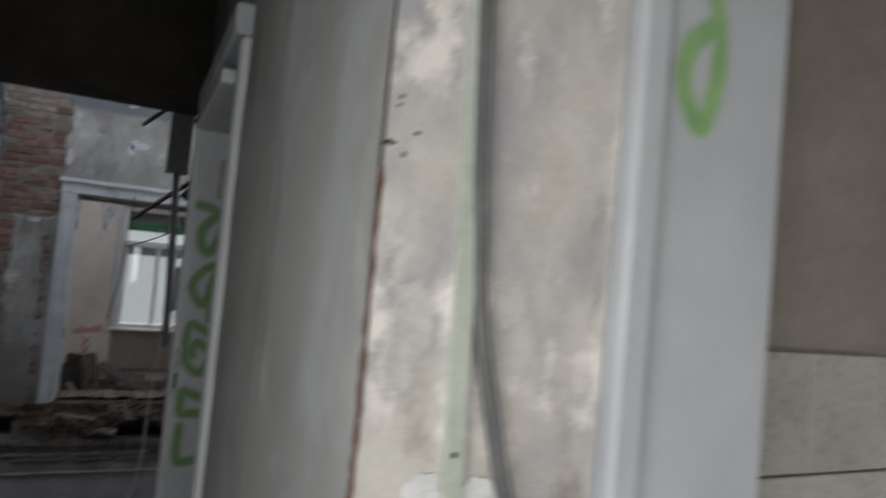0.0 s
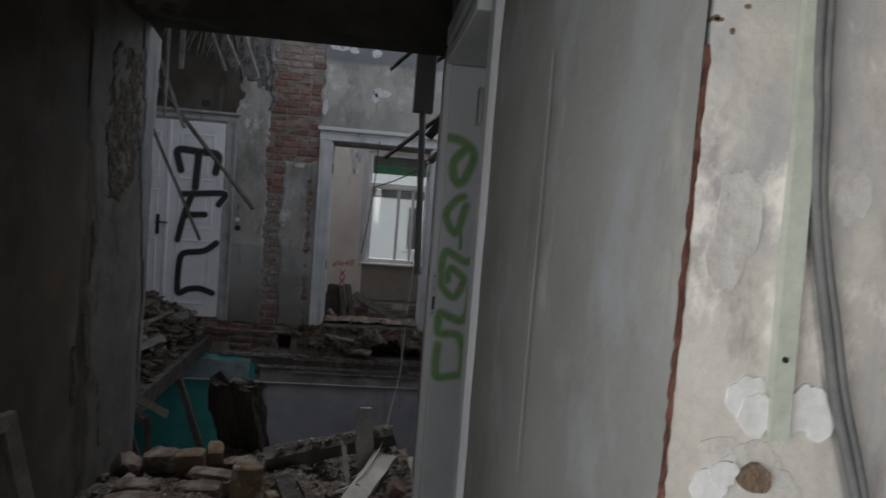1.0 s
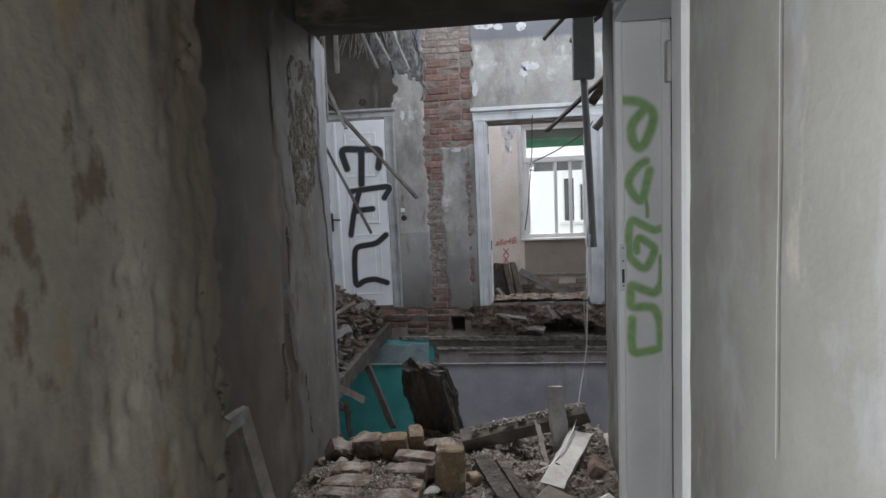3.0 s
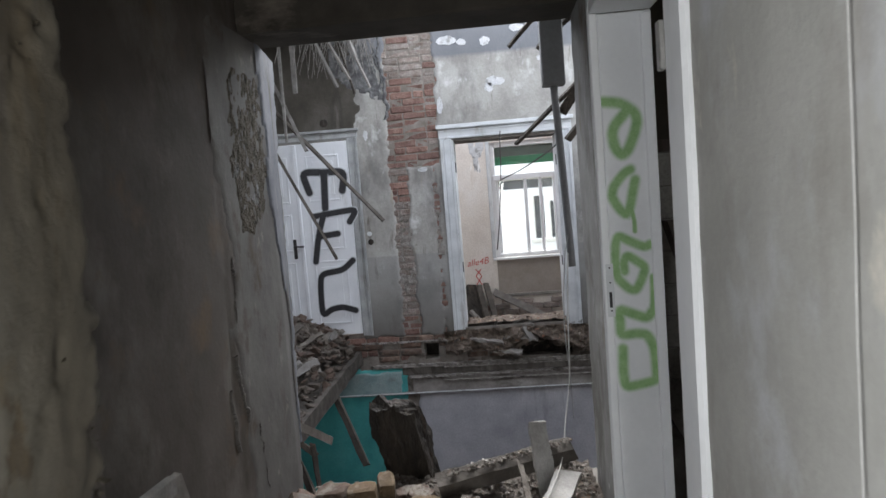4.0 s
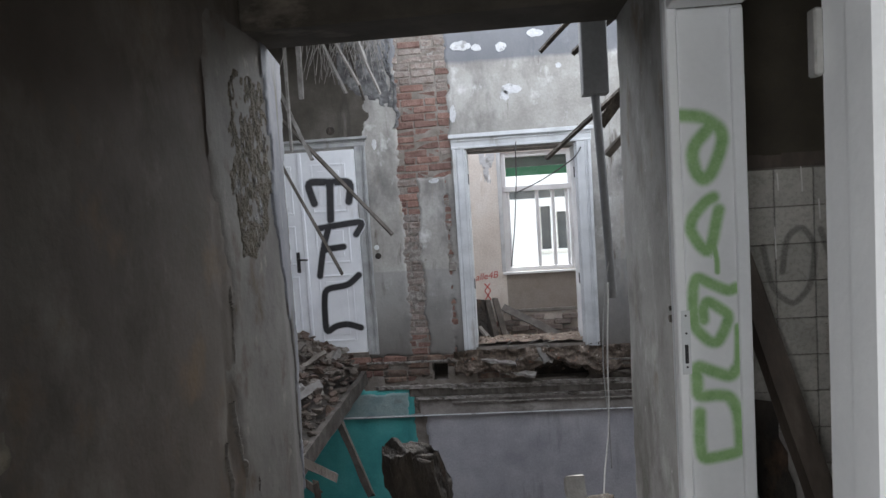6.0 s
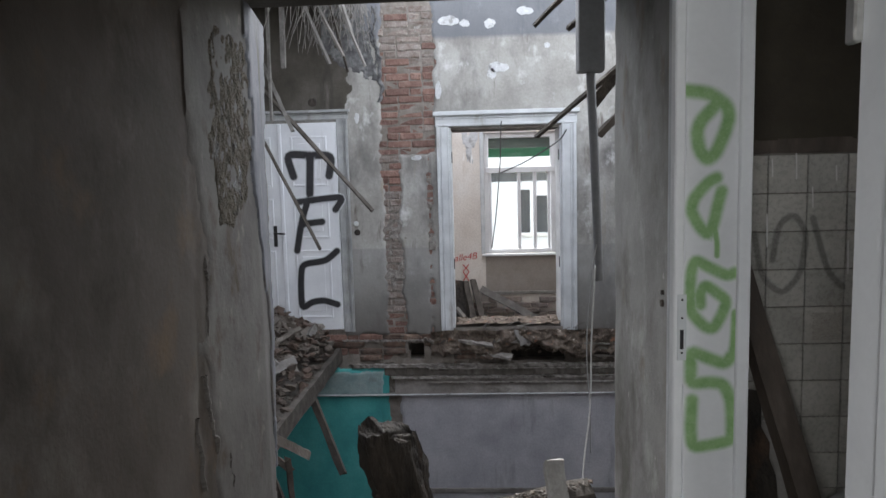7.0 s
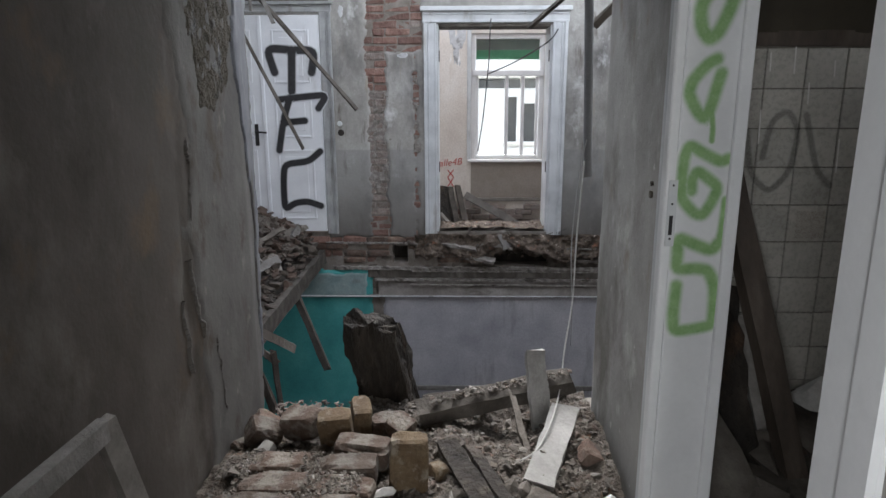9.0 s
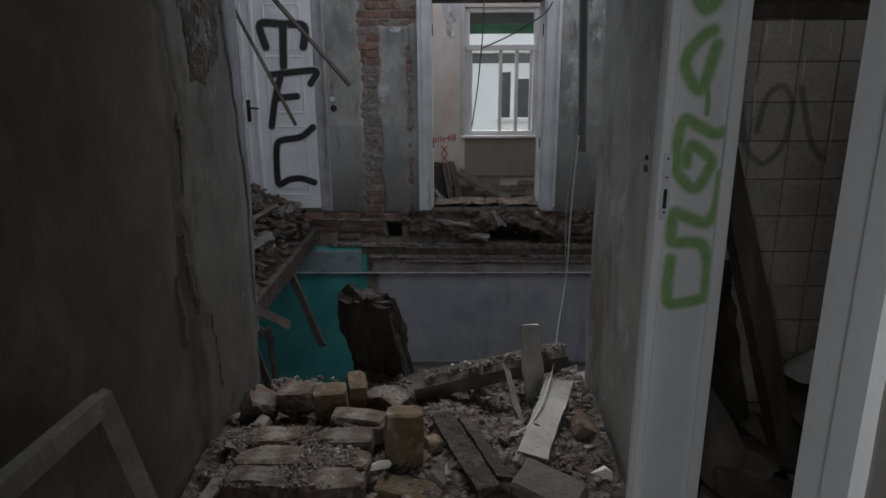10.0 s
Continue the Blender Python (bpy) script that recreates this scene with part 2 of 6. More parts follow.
M_FLOORBEAM = mat("dark_weathered_beam", [(0.045, 0.038, 0.032), (0.085, 0.074, 0.064), (0.14, 0.125, 0.11)], 8, 0.88, 0.5, 60)
M_PALEBOARD = mat("pale_painted_board", [(0.282, 0.277, 0.269), (0.381, 0.377, 0.365), (0.463, 0.455, 0.447)], 7, 0.8, 0.3, 60, vary=0.12, stain=[((0.230, 0.213, 0.196), 8.0, 0.58, 0.70, (1, 1, 1))])
M_DARKWOOD = mat("rotten_dark_wood", [(0.012, 0.010, 0.008), (0.035, 0.028, 0.023), (0.10, 0.085, 0.07)], 9, 0.85, 0.8, 45, stretch=(1, 1, 0.3), vary=0.15, dist=0.02)
M_ROTTEN = mat("rotten_black_brown_wood", [(0.009, 0.007, 0.006), (0.025, 0.020, 0.015), (0.061, 0.048, 0.038)], 12, 0.8, 0.9, 50, stretch=(1, 1, 0.3), dist=0.02, stain=[((0.085, 0.068, 0.055), 14.0, 0.62, 0.72, (1, 1, 0.5)), ((0.076, 0.043, 0.025), 6.0, 0.58, 0.70, (1, 1, 0.4))])
M_BROWNWOOD = mat("stained_brown_wood", [(0.048, 0.037, 0.030), (0.088, 0.069, 0.056), (0.15, 0.122, 0.102)], 8, 0.7, 0.4, 60, stretch=(1, 1, 0.25), vary=0.15)
M_RUBBLE = mat("rubble_dust", [(0.068, 0.055, 0.044), (0.115, 0.095, 0.079), (0.194, 0.173, 0.151)], 9, 0.95, 0.9, 45, stain=[((0.173, 0.101, 0.065), 7.0, 0.60, 0.68, (1, 1, 1)), ((0.259, 0.241, 0.223), 12.0, 0.60, 0.68, (1, 1, 1)), ((0.043, 0.035, 0.028), 16.0, 0.56, 0.66, (1, 1, 1)), ((0.418, 0.403, 0.382), 60.0, 0.66, 0.72, (1, 1, 1))], dist=0.02)
M_STONE = mat("rubble_chunks", [(0.46, 0.43, 0.40), (0.62, 0.59, 0.56), (0.80, 0.78, 0.75)], 9, 0.95, 0.7, 60, islands=[(0.0, (0.218, 0.194, 0.173)), (0.28, (0.152, 0.133, 0.115)), (0.55, (0.279, 0.261, 0.240)), (0.66, (0.164, 0.112, 0.088)), (0.76, (0.091, 0.078, 0.067)), (0.93, (0.516, 0.510, 0.497)), (0.96, (0.182, 0.152, 0.115))])
M_DEBRIS = mat("brown_debris", [(0.240, 0.216, 0.192), (0.360, 0.328, 0.296), (0.496, 0.464, 0.432)], 12, 0.95, 0.7, 60, islands=[(0.0, (0.187, 0.118, 0.090)), (0.25, (0.225, 0.194, 0.169)), (0.48, (0.125, 0.097, 0.078)), (0.68, (0.362, 0.337, 0.312)), (0.80, (0.212, 0.134, 0.100)), (0.93, (0.530, 0.518, 0.499))])
M_CONDUIT = mat("dusty_grey_conduit", [(0.13, 0.13, 0.13), (0.19, 0.19, 0.185)], 20, 0.7, 0.1, 80)
# Sooty plaster, darkened further for the shade under the ceiling remnant.
M_SHADEWALL = mat("shaded_sooty_plaster", [(0.051, 0.045, 0.037), (0.075, 0.067, 0.056), (0.108, 0.099, 0.087)], 3, 0.9, 0.35, 45, stain=[((0.030, 0.026, 0.022), 4.0, 0.52, 0.68, V), ((0.156, 0.144, 0.129), 4.0, 0.60, 0.74, V)])
M_TORN = mat("torn_grey_lining", [(0.07, 0.07, 0.072), (0.14, 0.14, 0.145), (0.27, 0.27, 0.275)], 16, 0.9, 0.5, 60)
M_SOIL = mat("rotten_floor_soil", [(0.073, 0.056, 0.043), (0.150, 0.116, 0.092), (0.290, 0.237, 0.197)], 14, 0.95, 0.9, 60, stain=[((0.627, 0.556, 0.494), 22.0, 0.62, 0.70, (1, 1, 1)), ((0.363, 0.181, 0.120), 10.0, 0.60, 0.68, (1, 1, 1))], dist=0.02)
M_LEDGE = mat("crumbled_lime_ledge", [(0.156, 0.140, 0.127), (0.260, 0.240, 0.221), (0.416, 0.397, 0.377)], 16, 0.95, 0.7, 60, stain=[((0.078, 0.068, 0.058), 9.0, 0.56, 0.66, (0.5, 1, 1))])
M_OCHRE = mat("ochre_crumbling_plaster", [(0.045, 0.036, 0.022), (0.078, 0.064, 0.042), (0.125, 0.108, 0.078)], 20, 0.95, 0.9, 60, stain=[((0.19, 0.19, 0.195), 9.0, 0.60, 0.68, (1, 1, 0.6)), ((0.03, 0.024, 0.017), 13.0, 0.57, 0.66, (1, 1, 0.6))], dist=0.02)
# Bluish-white paint set far darker than white, so the reveal looks shaded.
M_BLUEWHITE = mat("dimmed_bluish_reveal_paint", [(0.088, 0.094, 0.107), (0.125, 0.130, 0.145), (0.161, 0.168, 0.181)], 6, 0.8, 0.3, 60, stain=[((0.068, 0.060, 0.049), 7.0, 0.56, 0.68, V), ((0.217, 0.217, 0.223), 12.0, 0.62, 0.70, V)])
M_TANWALL = mat("bare_tan_plaster", [(0.42, 0.31, 0.24), (0.50, 0.38, 0.30), (0.56, 0.46, 0.38)], 8, 0.9, 0.4, 50)
M_GREYBLIND = mat("grey_green_blind_cloth", [(0.10, 0.14, 0.125), (0.15, 0.20, 0.18)], 5, 0.8, 0.1, 60)
M_FLOOR = mat("dusty_floor", [(0.13, 0.12, 0.105), (0.19, 0.175, 0.155), (0.26, 0.24, 0.22)], 5, 0.9, 0.4, 50)
M_TILE = mat("cream_wall_tile", [(0.40, 0.385, 0.35), (0.48, 0.465, 0.43), (0.53, 0.515, 0.48)], 7, 0.3, 0.05, 60, vary=0.08, stain=[((0.24, 0.22, 0.19), 6.0, 0.58, 0.74, V)])
M_GROUT = mat("dirty_grout", [(0.17, 0.155, 0.135), (0.25, 0.23, 0.205)], 12, 0.95, 0.3, 80)
# Ochre lowered to near black, standing for the dim wall above the tiles.
M_BATHWALL = mat("dimmed_ochre_plaster", [(0.040, 0.032, 0.023), (0.058, 0.048, 0.033), (0.075, 0.062, 0.046)], 3, 0.85, 0.3, 45, stain=[((0.040, 0.035, 0.029), 6.0, 0.62, 0.70, (1, 1, 1))])
M_BROWNWALL = mat("brown_wall_paint", [(0.24, 0.21, 0.18), (0.31, 0.275, 0.24)], 4, 0.8, 0.25, 45, stain=[((0.14, 0.12, 0.10), 4.0, 0.58, 0.74, (1, 1, 1))])
M_RUST = mat("rusty_corner_bead", [(0.075, 0.028, 0.02), (0.13, 0.05, 0.034), (0.21, 0.10, 0.07)], 20, 0.9, 0.5, 90)
M_METAL = mat("grey_painted_metal", [(0.17, 0.175, 0.185), (0.22, 0.225, 0.235)], 5, 0.55, 0.08, 60)
M_STEEL = mat("worn_steel", [(0.45, 0.44, 0.42), (0.55, 0.54, 0.52)], 12, 0.4, 0.1, 80, metal=0.8)
M_BLACKMETAL = mat("black_handle_metal", [(0.02, 0.02, 0.022), (0.04, 0.04, 0.042)], 12, 0.4, 0.05, 80, metal=0.3)
M_CABLE = mat("grey_cable_sheath", [(0.30, 0.30, 0.30), (0.36, 0.36, 0.36)], 20, 0.6, 0.05, 80)
M_WCABLE = mat("white_cable_sheath", [(0.55, 0.55, 0.54), (0.66, 0.66, 0.65)], 20, 0.55, 0.05, 80)
M_DCABLE = mat("dark_cable_sheath", [(0.03, 0.03, 0.032), (0.05, 0.05, 0.05)], 20, 0.6, 0.05, 80)
M_TRUNK = mat("pale_green_trunking", [(0.50, 0.53, 0.45), (0.56, 0.59, 0.51)], 6, 0.5, 0.05, 60)
M_GYPSUM = mat("white_gypsum", [(0.70, 0.69, 0.67), (0.80, 0.79, 0.78)], 14, 0.9, 0.12, 60)
M_PALEFILL = mat("pale_thin_filler", [(0.52, 0.49, 0.455), (0.60, 0.57, 0.535), (0.68, 0.655, 0.62)], 14, 0.9, 0.3, 60)
M_FLAKE = mat("flaking_white_paint", [(0.50, 0.51, 0.53), (0.66, 0.67, 0.69)], 14, 0.9, 0.3, 60, stain=[((0.30, 0.30, 0.30), 12.0, 0.55, 0.62, (1, 1, 1))])
M_SOCKET = mat("brown_backing_box", [(0.16, 0.11, 0.07), (0.24, 0.17, 0.12)], 20, 0.8, 0.5, 80)
M_SPRAY_R = mat("red_paint", [(0.50, 0.05, 0.05), (0.60, 0.08, 0.07)], 20, 0.6, 0.05, 90)
M_FACADE = mat("white_render_facade", [(0.80, 0.80, 0.79), (0.86, 0.86, 0.85)], 1.0, 0.9, 0.1, 20)
M_FACADE_TRIM = mat("pale_stone_trim", [(0.68, 0.66, 0.60), (0.75, 0.73, 0.68)], 2, 0.9, 0.1, 20)
M_GROUND = mat("yard_ground", [(0.10, 0.095, 0.085), (0.16, 0.15, 0.135)], 0.6, 0.95, 0.4, 12)
M_GREENCLOTH = mat("green_awning_cloth", [(0.05, 0.26, 0.13), (0.08, 0.34, 0.18)], 5, 0.8, 0.1, 60)


def soft_paint(name, colour, amount):
    """Thin overspray: specks of paint that let the ground show through."""
    m = bpy.data.materials.new(name)
    m.use_nodes = True
    n, l = m.node_tree.nodes, m.node_tree.links
    b = n["Principled BSDF"]
    b.inputs["Base Color"].default_value = (*colour, 1)
    b.inputs["Roughness"].default_value = 0.6
    co, t, r = n.new("ShaderNodeTexCoord"), n.new("ShaderNodeTexNoise"), n.new("ShaderNodeValToRGB")
    t.inputs["Scale"].default_value, t.inputs["Detail"].default_value = 420, 2
    l.new(co.outputs["Object"], t.inputs["Vector"])
    l.new(t.outputs["Fac"], r.inputs[0])
    r.color_ramp.elements[0].position, r.color_ramp.elements[1].position = 0.62 - amount * 0.3, 0.72 - amount * 0.3
    l.new(r.outputs[0], b.inputs["Alpha"])
    return m


def spray_paint(name, dark, light, gain=1.0, ground=None):
    """Spray paint that thins out towards the edge of the stroke: into the painted ground, or to nothing."""
    m = bpy.data.materials.new(name)
    m.use_nodes = True
    n, l = m.node_tree.nodes, m.node_tree.links
    b = n["Principled BSDF"]
    b.inputs["Roughness"].default_value = 0.5
    co, t, r = n.new("ShaderNodeTexCoord"), n.new("ShaderNodeTexNoise"), n.new("ShaderNodeValToRGB")
    t.inputs["Scale"].default_value, t.inputs["Detail"].default_value = 30, 6
    l.new(co.outputs["Object"], t.inputs["Vector"])
    l.new(t.outputs["Fac"], r.inputs[0])
    e = r.color_ramp.elements
    e[0].position, e[0].color, e[1].position, e[1].color = 0.3, (*dark, 1), 0.7, (*light, 1)
    at = n.new("ShaderNodeAttribute")
    at.attribute_name = "cover"
    fine = n.new("ShaderNodeTexNoise")
    fine.inputs["Scale"].default_value, fine.inputs["Detail"].default_value = 160, 4
    l.new(co.outputs["Object"], fine.inputs["Vector"])
    add = n.new("ShaderNodeMath")
    add.operation = "MULTIPLY_ADD"
    l.new(fine.outputs["Fac"], add.inputs[0])
    add.inputs[1].default_value = 0.5
    add.inputs[2].default_value = 0.75 * gain
    mul = n.new("ShaderNodeMath")
    mul.operation, mul.use_clamp = "MULTIPLY", True
    l.new(at.outputs["Fac"], mul.inputs[0])
    l.new(add.outputs[0], mul.inputs[1])
    if ground:
        x = n.new("ShaderNodeMix")
        x.data_type = "RGBA"
        l.new(mul.outputs[0], x.inputs[0])
        x.inputs[6].default_value = (*ground, 1)
        l.new(r.outputs[0], x.inputs[7])
        l.new(x.outputs[2], b.inputs["Base Color"])
        edge = n.new("ShaderNodeMath")
        edge.operation = "GREATER_THAN"
        edge.inputs[1].default_value = 0.03
        l.new(mul.outputs[0], edge.inputs[0])
        l.new(edge.outputs[0], b.inputs["Alpha"])
    else:
        l.new(r.outputs[0], b.inputs["Base Color"])
        l.new(mul.outputs[0], b.inputs["Alpha"])
    return m


M_MIST_S = soft_paint("faded_brown_sticker", (0.22, 0.13, 0.08), 0.15)
M_SPRAY_K = spray_paint("black_spray_paint", (0.012, 0.012, 0.015), (0.028, 0.028, 0.032), 1.2, (0.69, 0.71, 0.75))
M_SPRAY_G = spray_paint("green_spray_paint", (0.20, 0.36, 0.14), (0.29, 0.46, 0.21), 1.0, (0.72, 0.73, 0.75))
M_SPRAY_G_OLD = spray_paint("green_spray_on_grey_white", (0.20, 0.36, 0.14), (0.29, 0.46, 0.21), 1.0, (0.49, 0.50, 0.52))
M_SCRAWL = spray_paint("faded_grey_scrawl", (0.09, 0.09, 0.085), (0.14, 0.14, 0.13), 0.2)


def glass(name, tint=(0.9, 0.93, 0.92), rough=0.02):
    m = bpy.data.materials.new(name)
    m.use_nodes = True
    b = m.node_tree.nodes["Principled BSDF"]
    b.inputs["Base Color"].default_value = (*tint, 1)
    b.inputs["Roughness"].default_value, b.inputs["IOR"].default_value = rough, 1.45
    b.inputs["Transmission Weight"].default_value = 1.0
    return m


M_GLASS = glass("window_glass")
M_DARKGLASS = mat("dark_window_pane", [(0.05, 0.055, 0.06), (0.09, 0.095, 0.10)], 1.5, 0.15, 0.0, 30)

# ---- building helpers ----
ORIGIN = {}


def thing(name, at, label, category, group="", kind=""):
    ob = new(name)
    ob.empty_display_size = 0.1
    ob.location = at
    ORIGIN[ob] = Vector(at)
    return tagged(ob, label, category, group, kind)


def part(name, bm, material, parent=None, label="", at=None, smooth=False):
    """Links a bmesh, given in world places, as one mesh object."""
    base = ORIGIN[parent] if parent else Vector((0, 0, 0))
    here = Vector(at) if at else base
    me = bpy.data.meshes.new(name)
    bmesh.ops.translate(bm, verts=bm.verts, vec=-here)
    bmesh.ops.recalc_face_normals(bm, faces=bm.faces)
    bm.to_mesh(me)
    bm.free()
    me.materials.append(material)
    if smooth:
        me.shade_smooth()
    ob = new(name, me)
    ob.parent = parent
    ob.location = here - base
    ORIGIN[ob] = here
    return tagged(ob, label)


def solo(name, bm, material, label, category, at=None, group="", kind="", smooth=False):
    return tagged(part(name, bm, material, None, label, at, smooth), "", category, group, kind)


def block(bm, x0, x1, y0, y1, z0, z1, bev=0.0, m=None):
    c = Matrix.Translation(((x0 + x1) / 2, (y0 + y1) / 2, (z0 + z1) / 2)) @ Matrix.Diagonal((x1 - x0, y1 - y0, z1 - z0, 1))
    made = bmesh.ops.create_cube(bm, size=1, matrix=(m @ c) if m else c)["verts"]
    if bev:
        edges = list({e for v in made for e in v.link_edges})
        bmesh.ops.bevel(bm, geom=edges, offset=bev, segments=1, affect="EDGES")
    return bm


def one(*a, **k):
    return block(bmesh.new(), *a, **k)


def beam(bm, a, b, w, h, rough=0.0, cuts=6, seed=0, roll=0.0):
    """A plank or lath from a to b, w wide (level, before roll) and h thick, with uneven faces and broken ends."""
    a, b = Vector(a), Vector(b)
    d = b - a
    zax = d.normalized()
    side = zax.cross(Vector((0, 0, 1)))
    side = side.normalized() if side.length > 0.12 else Vector((1, 0, 0))
    over = zax.cross(side).normalized()
    side = over.cross(zax)
    m = Matrix.Translation(a) @ Matrix((side, over, zax)).transposed().to_4x4() @ Matrix.Rotation(radians(roll), 4, "Z")
    rng = random.Random(seed)
    rings = []
    for i in range(cuts + 1):
        z = d.length * i / cuts
        ring = []
        for sx, sy in ((-1, -1), (1, -1), (1, 1), (-1, 1)):
            e = rough
            zz = z + (rng.uniform(-1, 1) * rough * 4 if i in (0, cuts) else 0)
            ring.append(bm.verts.new(m @ Vector((sx * w / 2 + rng.uniform(-e, e), sy * h / 2 + rng.uniform(-e, e) * 0.6, zz))))
        rings.append(ring)
    for r, s in zip(rings, rings[1:]):
        for i in range(4):
            bm.faces.new((r[i], r[(i + 1) % 4], s[(i + 1) % 4], s[i]))
    bm.faces.new(rings[0][::-1])
    bm.faces.new(rings[-1])
    return bm


def tube(bm, pts, r, sides=8, steps=6):
    """A round cable through points, smoothed."""
    p = [Vector(q) for q in pts]
    line = []
    for i in range(len(p) - 1):
        p0, p1, p2, p3 = p[max(i - 1, 0)], p[i], p[i + 1], p[min(i + 2, len(p) - 1)]
        for k in range(steps):
            t = k / steps
            line.append(0.5 * (2 * p1 + (p2 - p0) * t + (2 * p0 - 5 * p1 + 4 * p2 - p3) * t * t + (3 * p1 - p0 - 3 * p2 + p3) * t ** 3))
    line.append(p[-1])
    rings = []
    for i, c in enumerate(line):
        d = (line[min(i + 1, len(line) - 1)] - line[max(i - 1, 0)]).normalized()
        u = d.cross(Vector((0.31, 0.87, 0.38))).normalized()
        v = d.cross(u)
        rings.append([bm.verts.new(c + r * (math.cos(2 * math.pi * k / sides) * u + math.sin(2 * math.pi * k / sides) * v)) for k in range(sides)])
    for a, b in zip(rings, rings[1:]):
        for k in range(sides):
            bm.faces.new((a[k], a[(k + 1) % sides], b[(k + 1) % sides], b[k]))
    bm.faces.new(rings[0])
    bm.faces.new(rings[-1])
    return bm


def ribbon(bm, pts, width, place, thick=0.0015, steps=7, seed=0):
    """A painted stroke along 2D points; place(u, v, off) gives the world place."""
    p = [Vector(q) for q in pts]
    rng = random.Random(seed)
    line = []
    for i in range(len(p) - 1):
        p0, p1, p2, p3 = p[max(i - 1, 0)], p[i], p[i + 1], p[min(i + 2, len(p) - 1)]
        for k in range(steps):
            t = k / steps
            line.append(p1.lerp(p2, t))
    line.append(p[-1])
    for _ in range(3):
        line = [line[0]] + [(line[i - 1] + 2 * line[i] + line[i + 1]) / 4 for i in range(1, len(line) - 1)] + [line[-1]]
    # rounded ends
    prev = None
    for i, c in enumerate(line):
        d = (line[min(i + 1, len(line) - 1)] - line[max(i - 1, 0)])
        d = d.normalized() if d.length else Vector((1, 0))
        nrm = Vector((-d.y, d.x))
        w = width / 2 * (1 + rng.uniform(-0.06, 0.06)) * (0.7 if i in (0, len(line) - 1) else 1)
        h = thick + i * 0.00006
        cur = [bm.verts.new(place(*(c + nrm * w), h)), bm.verts.new(place(*(c - nrm * w), h))]
        if prev:
            bm.faces.new((prev[0], prev[1], cur[1], cur[0]))
        prev = cur
    return bm


def stroke_line(pts, steps=6):
    p = [Vector(q) for q in pts]
    line = [p[i].lerp(p[i + 1], k / steps) for i in range(len(p) - 1) for k in range(steps)] + [p[-1]]
    for _ in range(4):
        line = [line[0]] + [(line[i - 1] + 2 * line[i] + line[i + 1]) / 4 for i in range(1, len(line) - 1)] + [line[-1]]
    return line


def spray(name, strokes, place, material, parent, label, edge=0.5, lift=0.0004):
    """Sprayed strokes (points, width): thin skins, dense along the middle and fading out to their sides and ends."""
    lines = [(stroke_line(pts), w) for pts, w in strokes]
    marks = np.array([(p.x, p.y, w) for line, w in lines for p in line])
    base = ORIGIN[parent]
    across = np.linspace(-1, 1, 13)
    for k, (line, width) in enumerate(lines):
        tail = (line[0] - line[1]).normalized(), (line[-1] - line[-2]).normalized()
        reach = width * 0.5 * (1 + edge)
        run = [line[0] + tail[0] * reach * q for q in (1.0, 0.75, 0.5, 0.25)] + line + [line[-1] + tail[1] * reach * q for q in (0.25, 0.5, 0.75, 1.0)]
        verts, faces, cover = [], [], []
        for i, c in enumerate(run):
            d = run[min(i + 1, len(run) - 1)] - run[max(i - 1, 0)]
            nrm = Vector((-d.y, d.x)).normalized()
            for a in across:
                q = c + nrm * reach * float(a)
                verts.append(place(q.x, q.y, 0.0006 + lift * k + i * 0.000004) - base)
                t = float((np.hypot(marks[:, 0] - q.x, marks[:, 1] - q.y) / (marks[:, 2] * 0.5)).min())
                g = min(1.0, max(0.0, (1 + edge * 0.9 - t) / (1.9 * edge)))
                cover.append(g * g * (3 - 2 * g))
            if i:
                n = len(across)
                faces += [[(i - 1) * n + m, (i - 1) * n + m + 1, i * n + m + 1, i * n + m] for m in range(n - 1)]
        me = bpy.data.meshes.new(name)
        me.from_pydata(verts, [], faces)
        me.attributes.new("cover", "FLOAT", "POINT").data.foreach_set("value", cover)
        me.materials.append(material)
        ob = new(name, me)
        ob.parent = parent
        ORIGIN[ob] = base
        tagged(ob, label)


TABLE = np.random.RandomState(5).rand(256, 256)


def vnoise(x, y, seed=0):
    xi, yi = np.floor(x).astype(int), np.floor(y).astype(int)
    fx, fy = x - xi, y - yi
    fx, fy = fx * fx * (3 - 2 * fx), fy * fy * (3 - 2 * fy)

    def g(i, j):
        return TABLE[(i + 37 * seed) % 256, (j + 91 * seed) % 256]
    return (g(xi, yi) * (1 - fx) + g(xi + 1, yi) * fx) * (1 - fy) + (g(xi, yi + 1) * (1 - fx) + g(xi + 1, yi + 1) * fx) * fy


def fbm(x, y, seed=0, octaves=4):
    out, amp, tot = 0, 1.0, 0
    for k in range(octaves):
        out = out + amp * vnoise(x * 2 ** k + 13 * k, y * 2 ** k + 7 * k, seed + k)
        tot += amp
        amp *= 0.5
    return out / tot


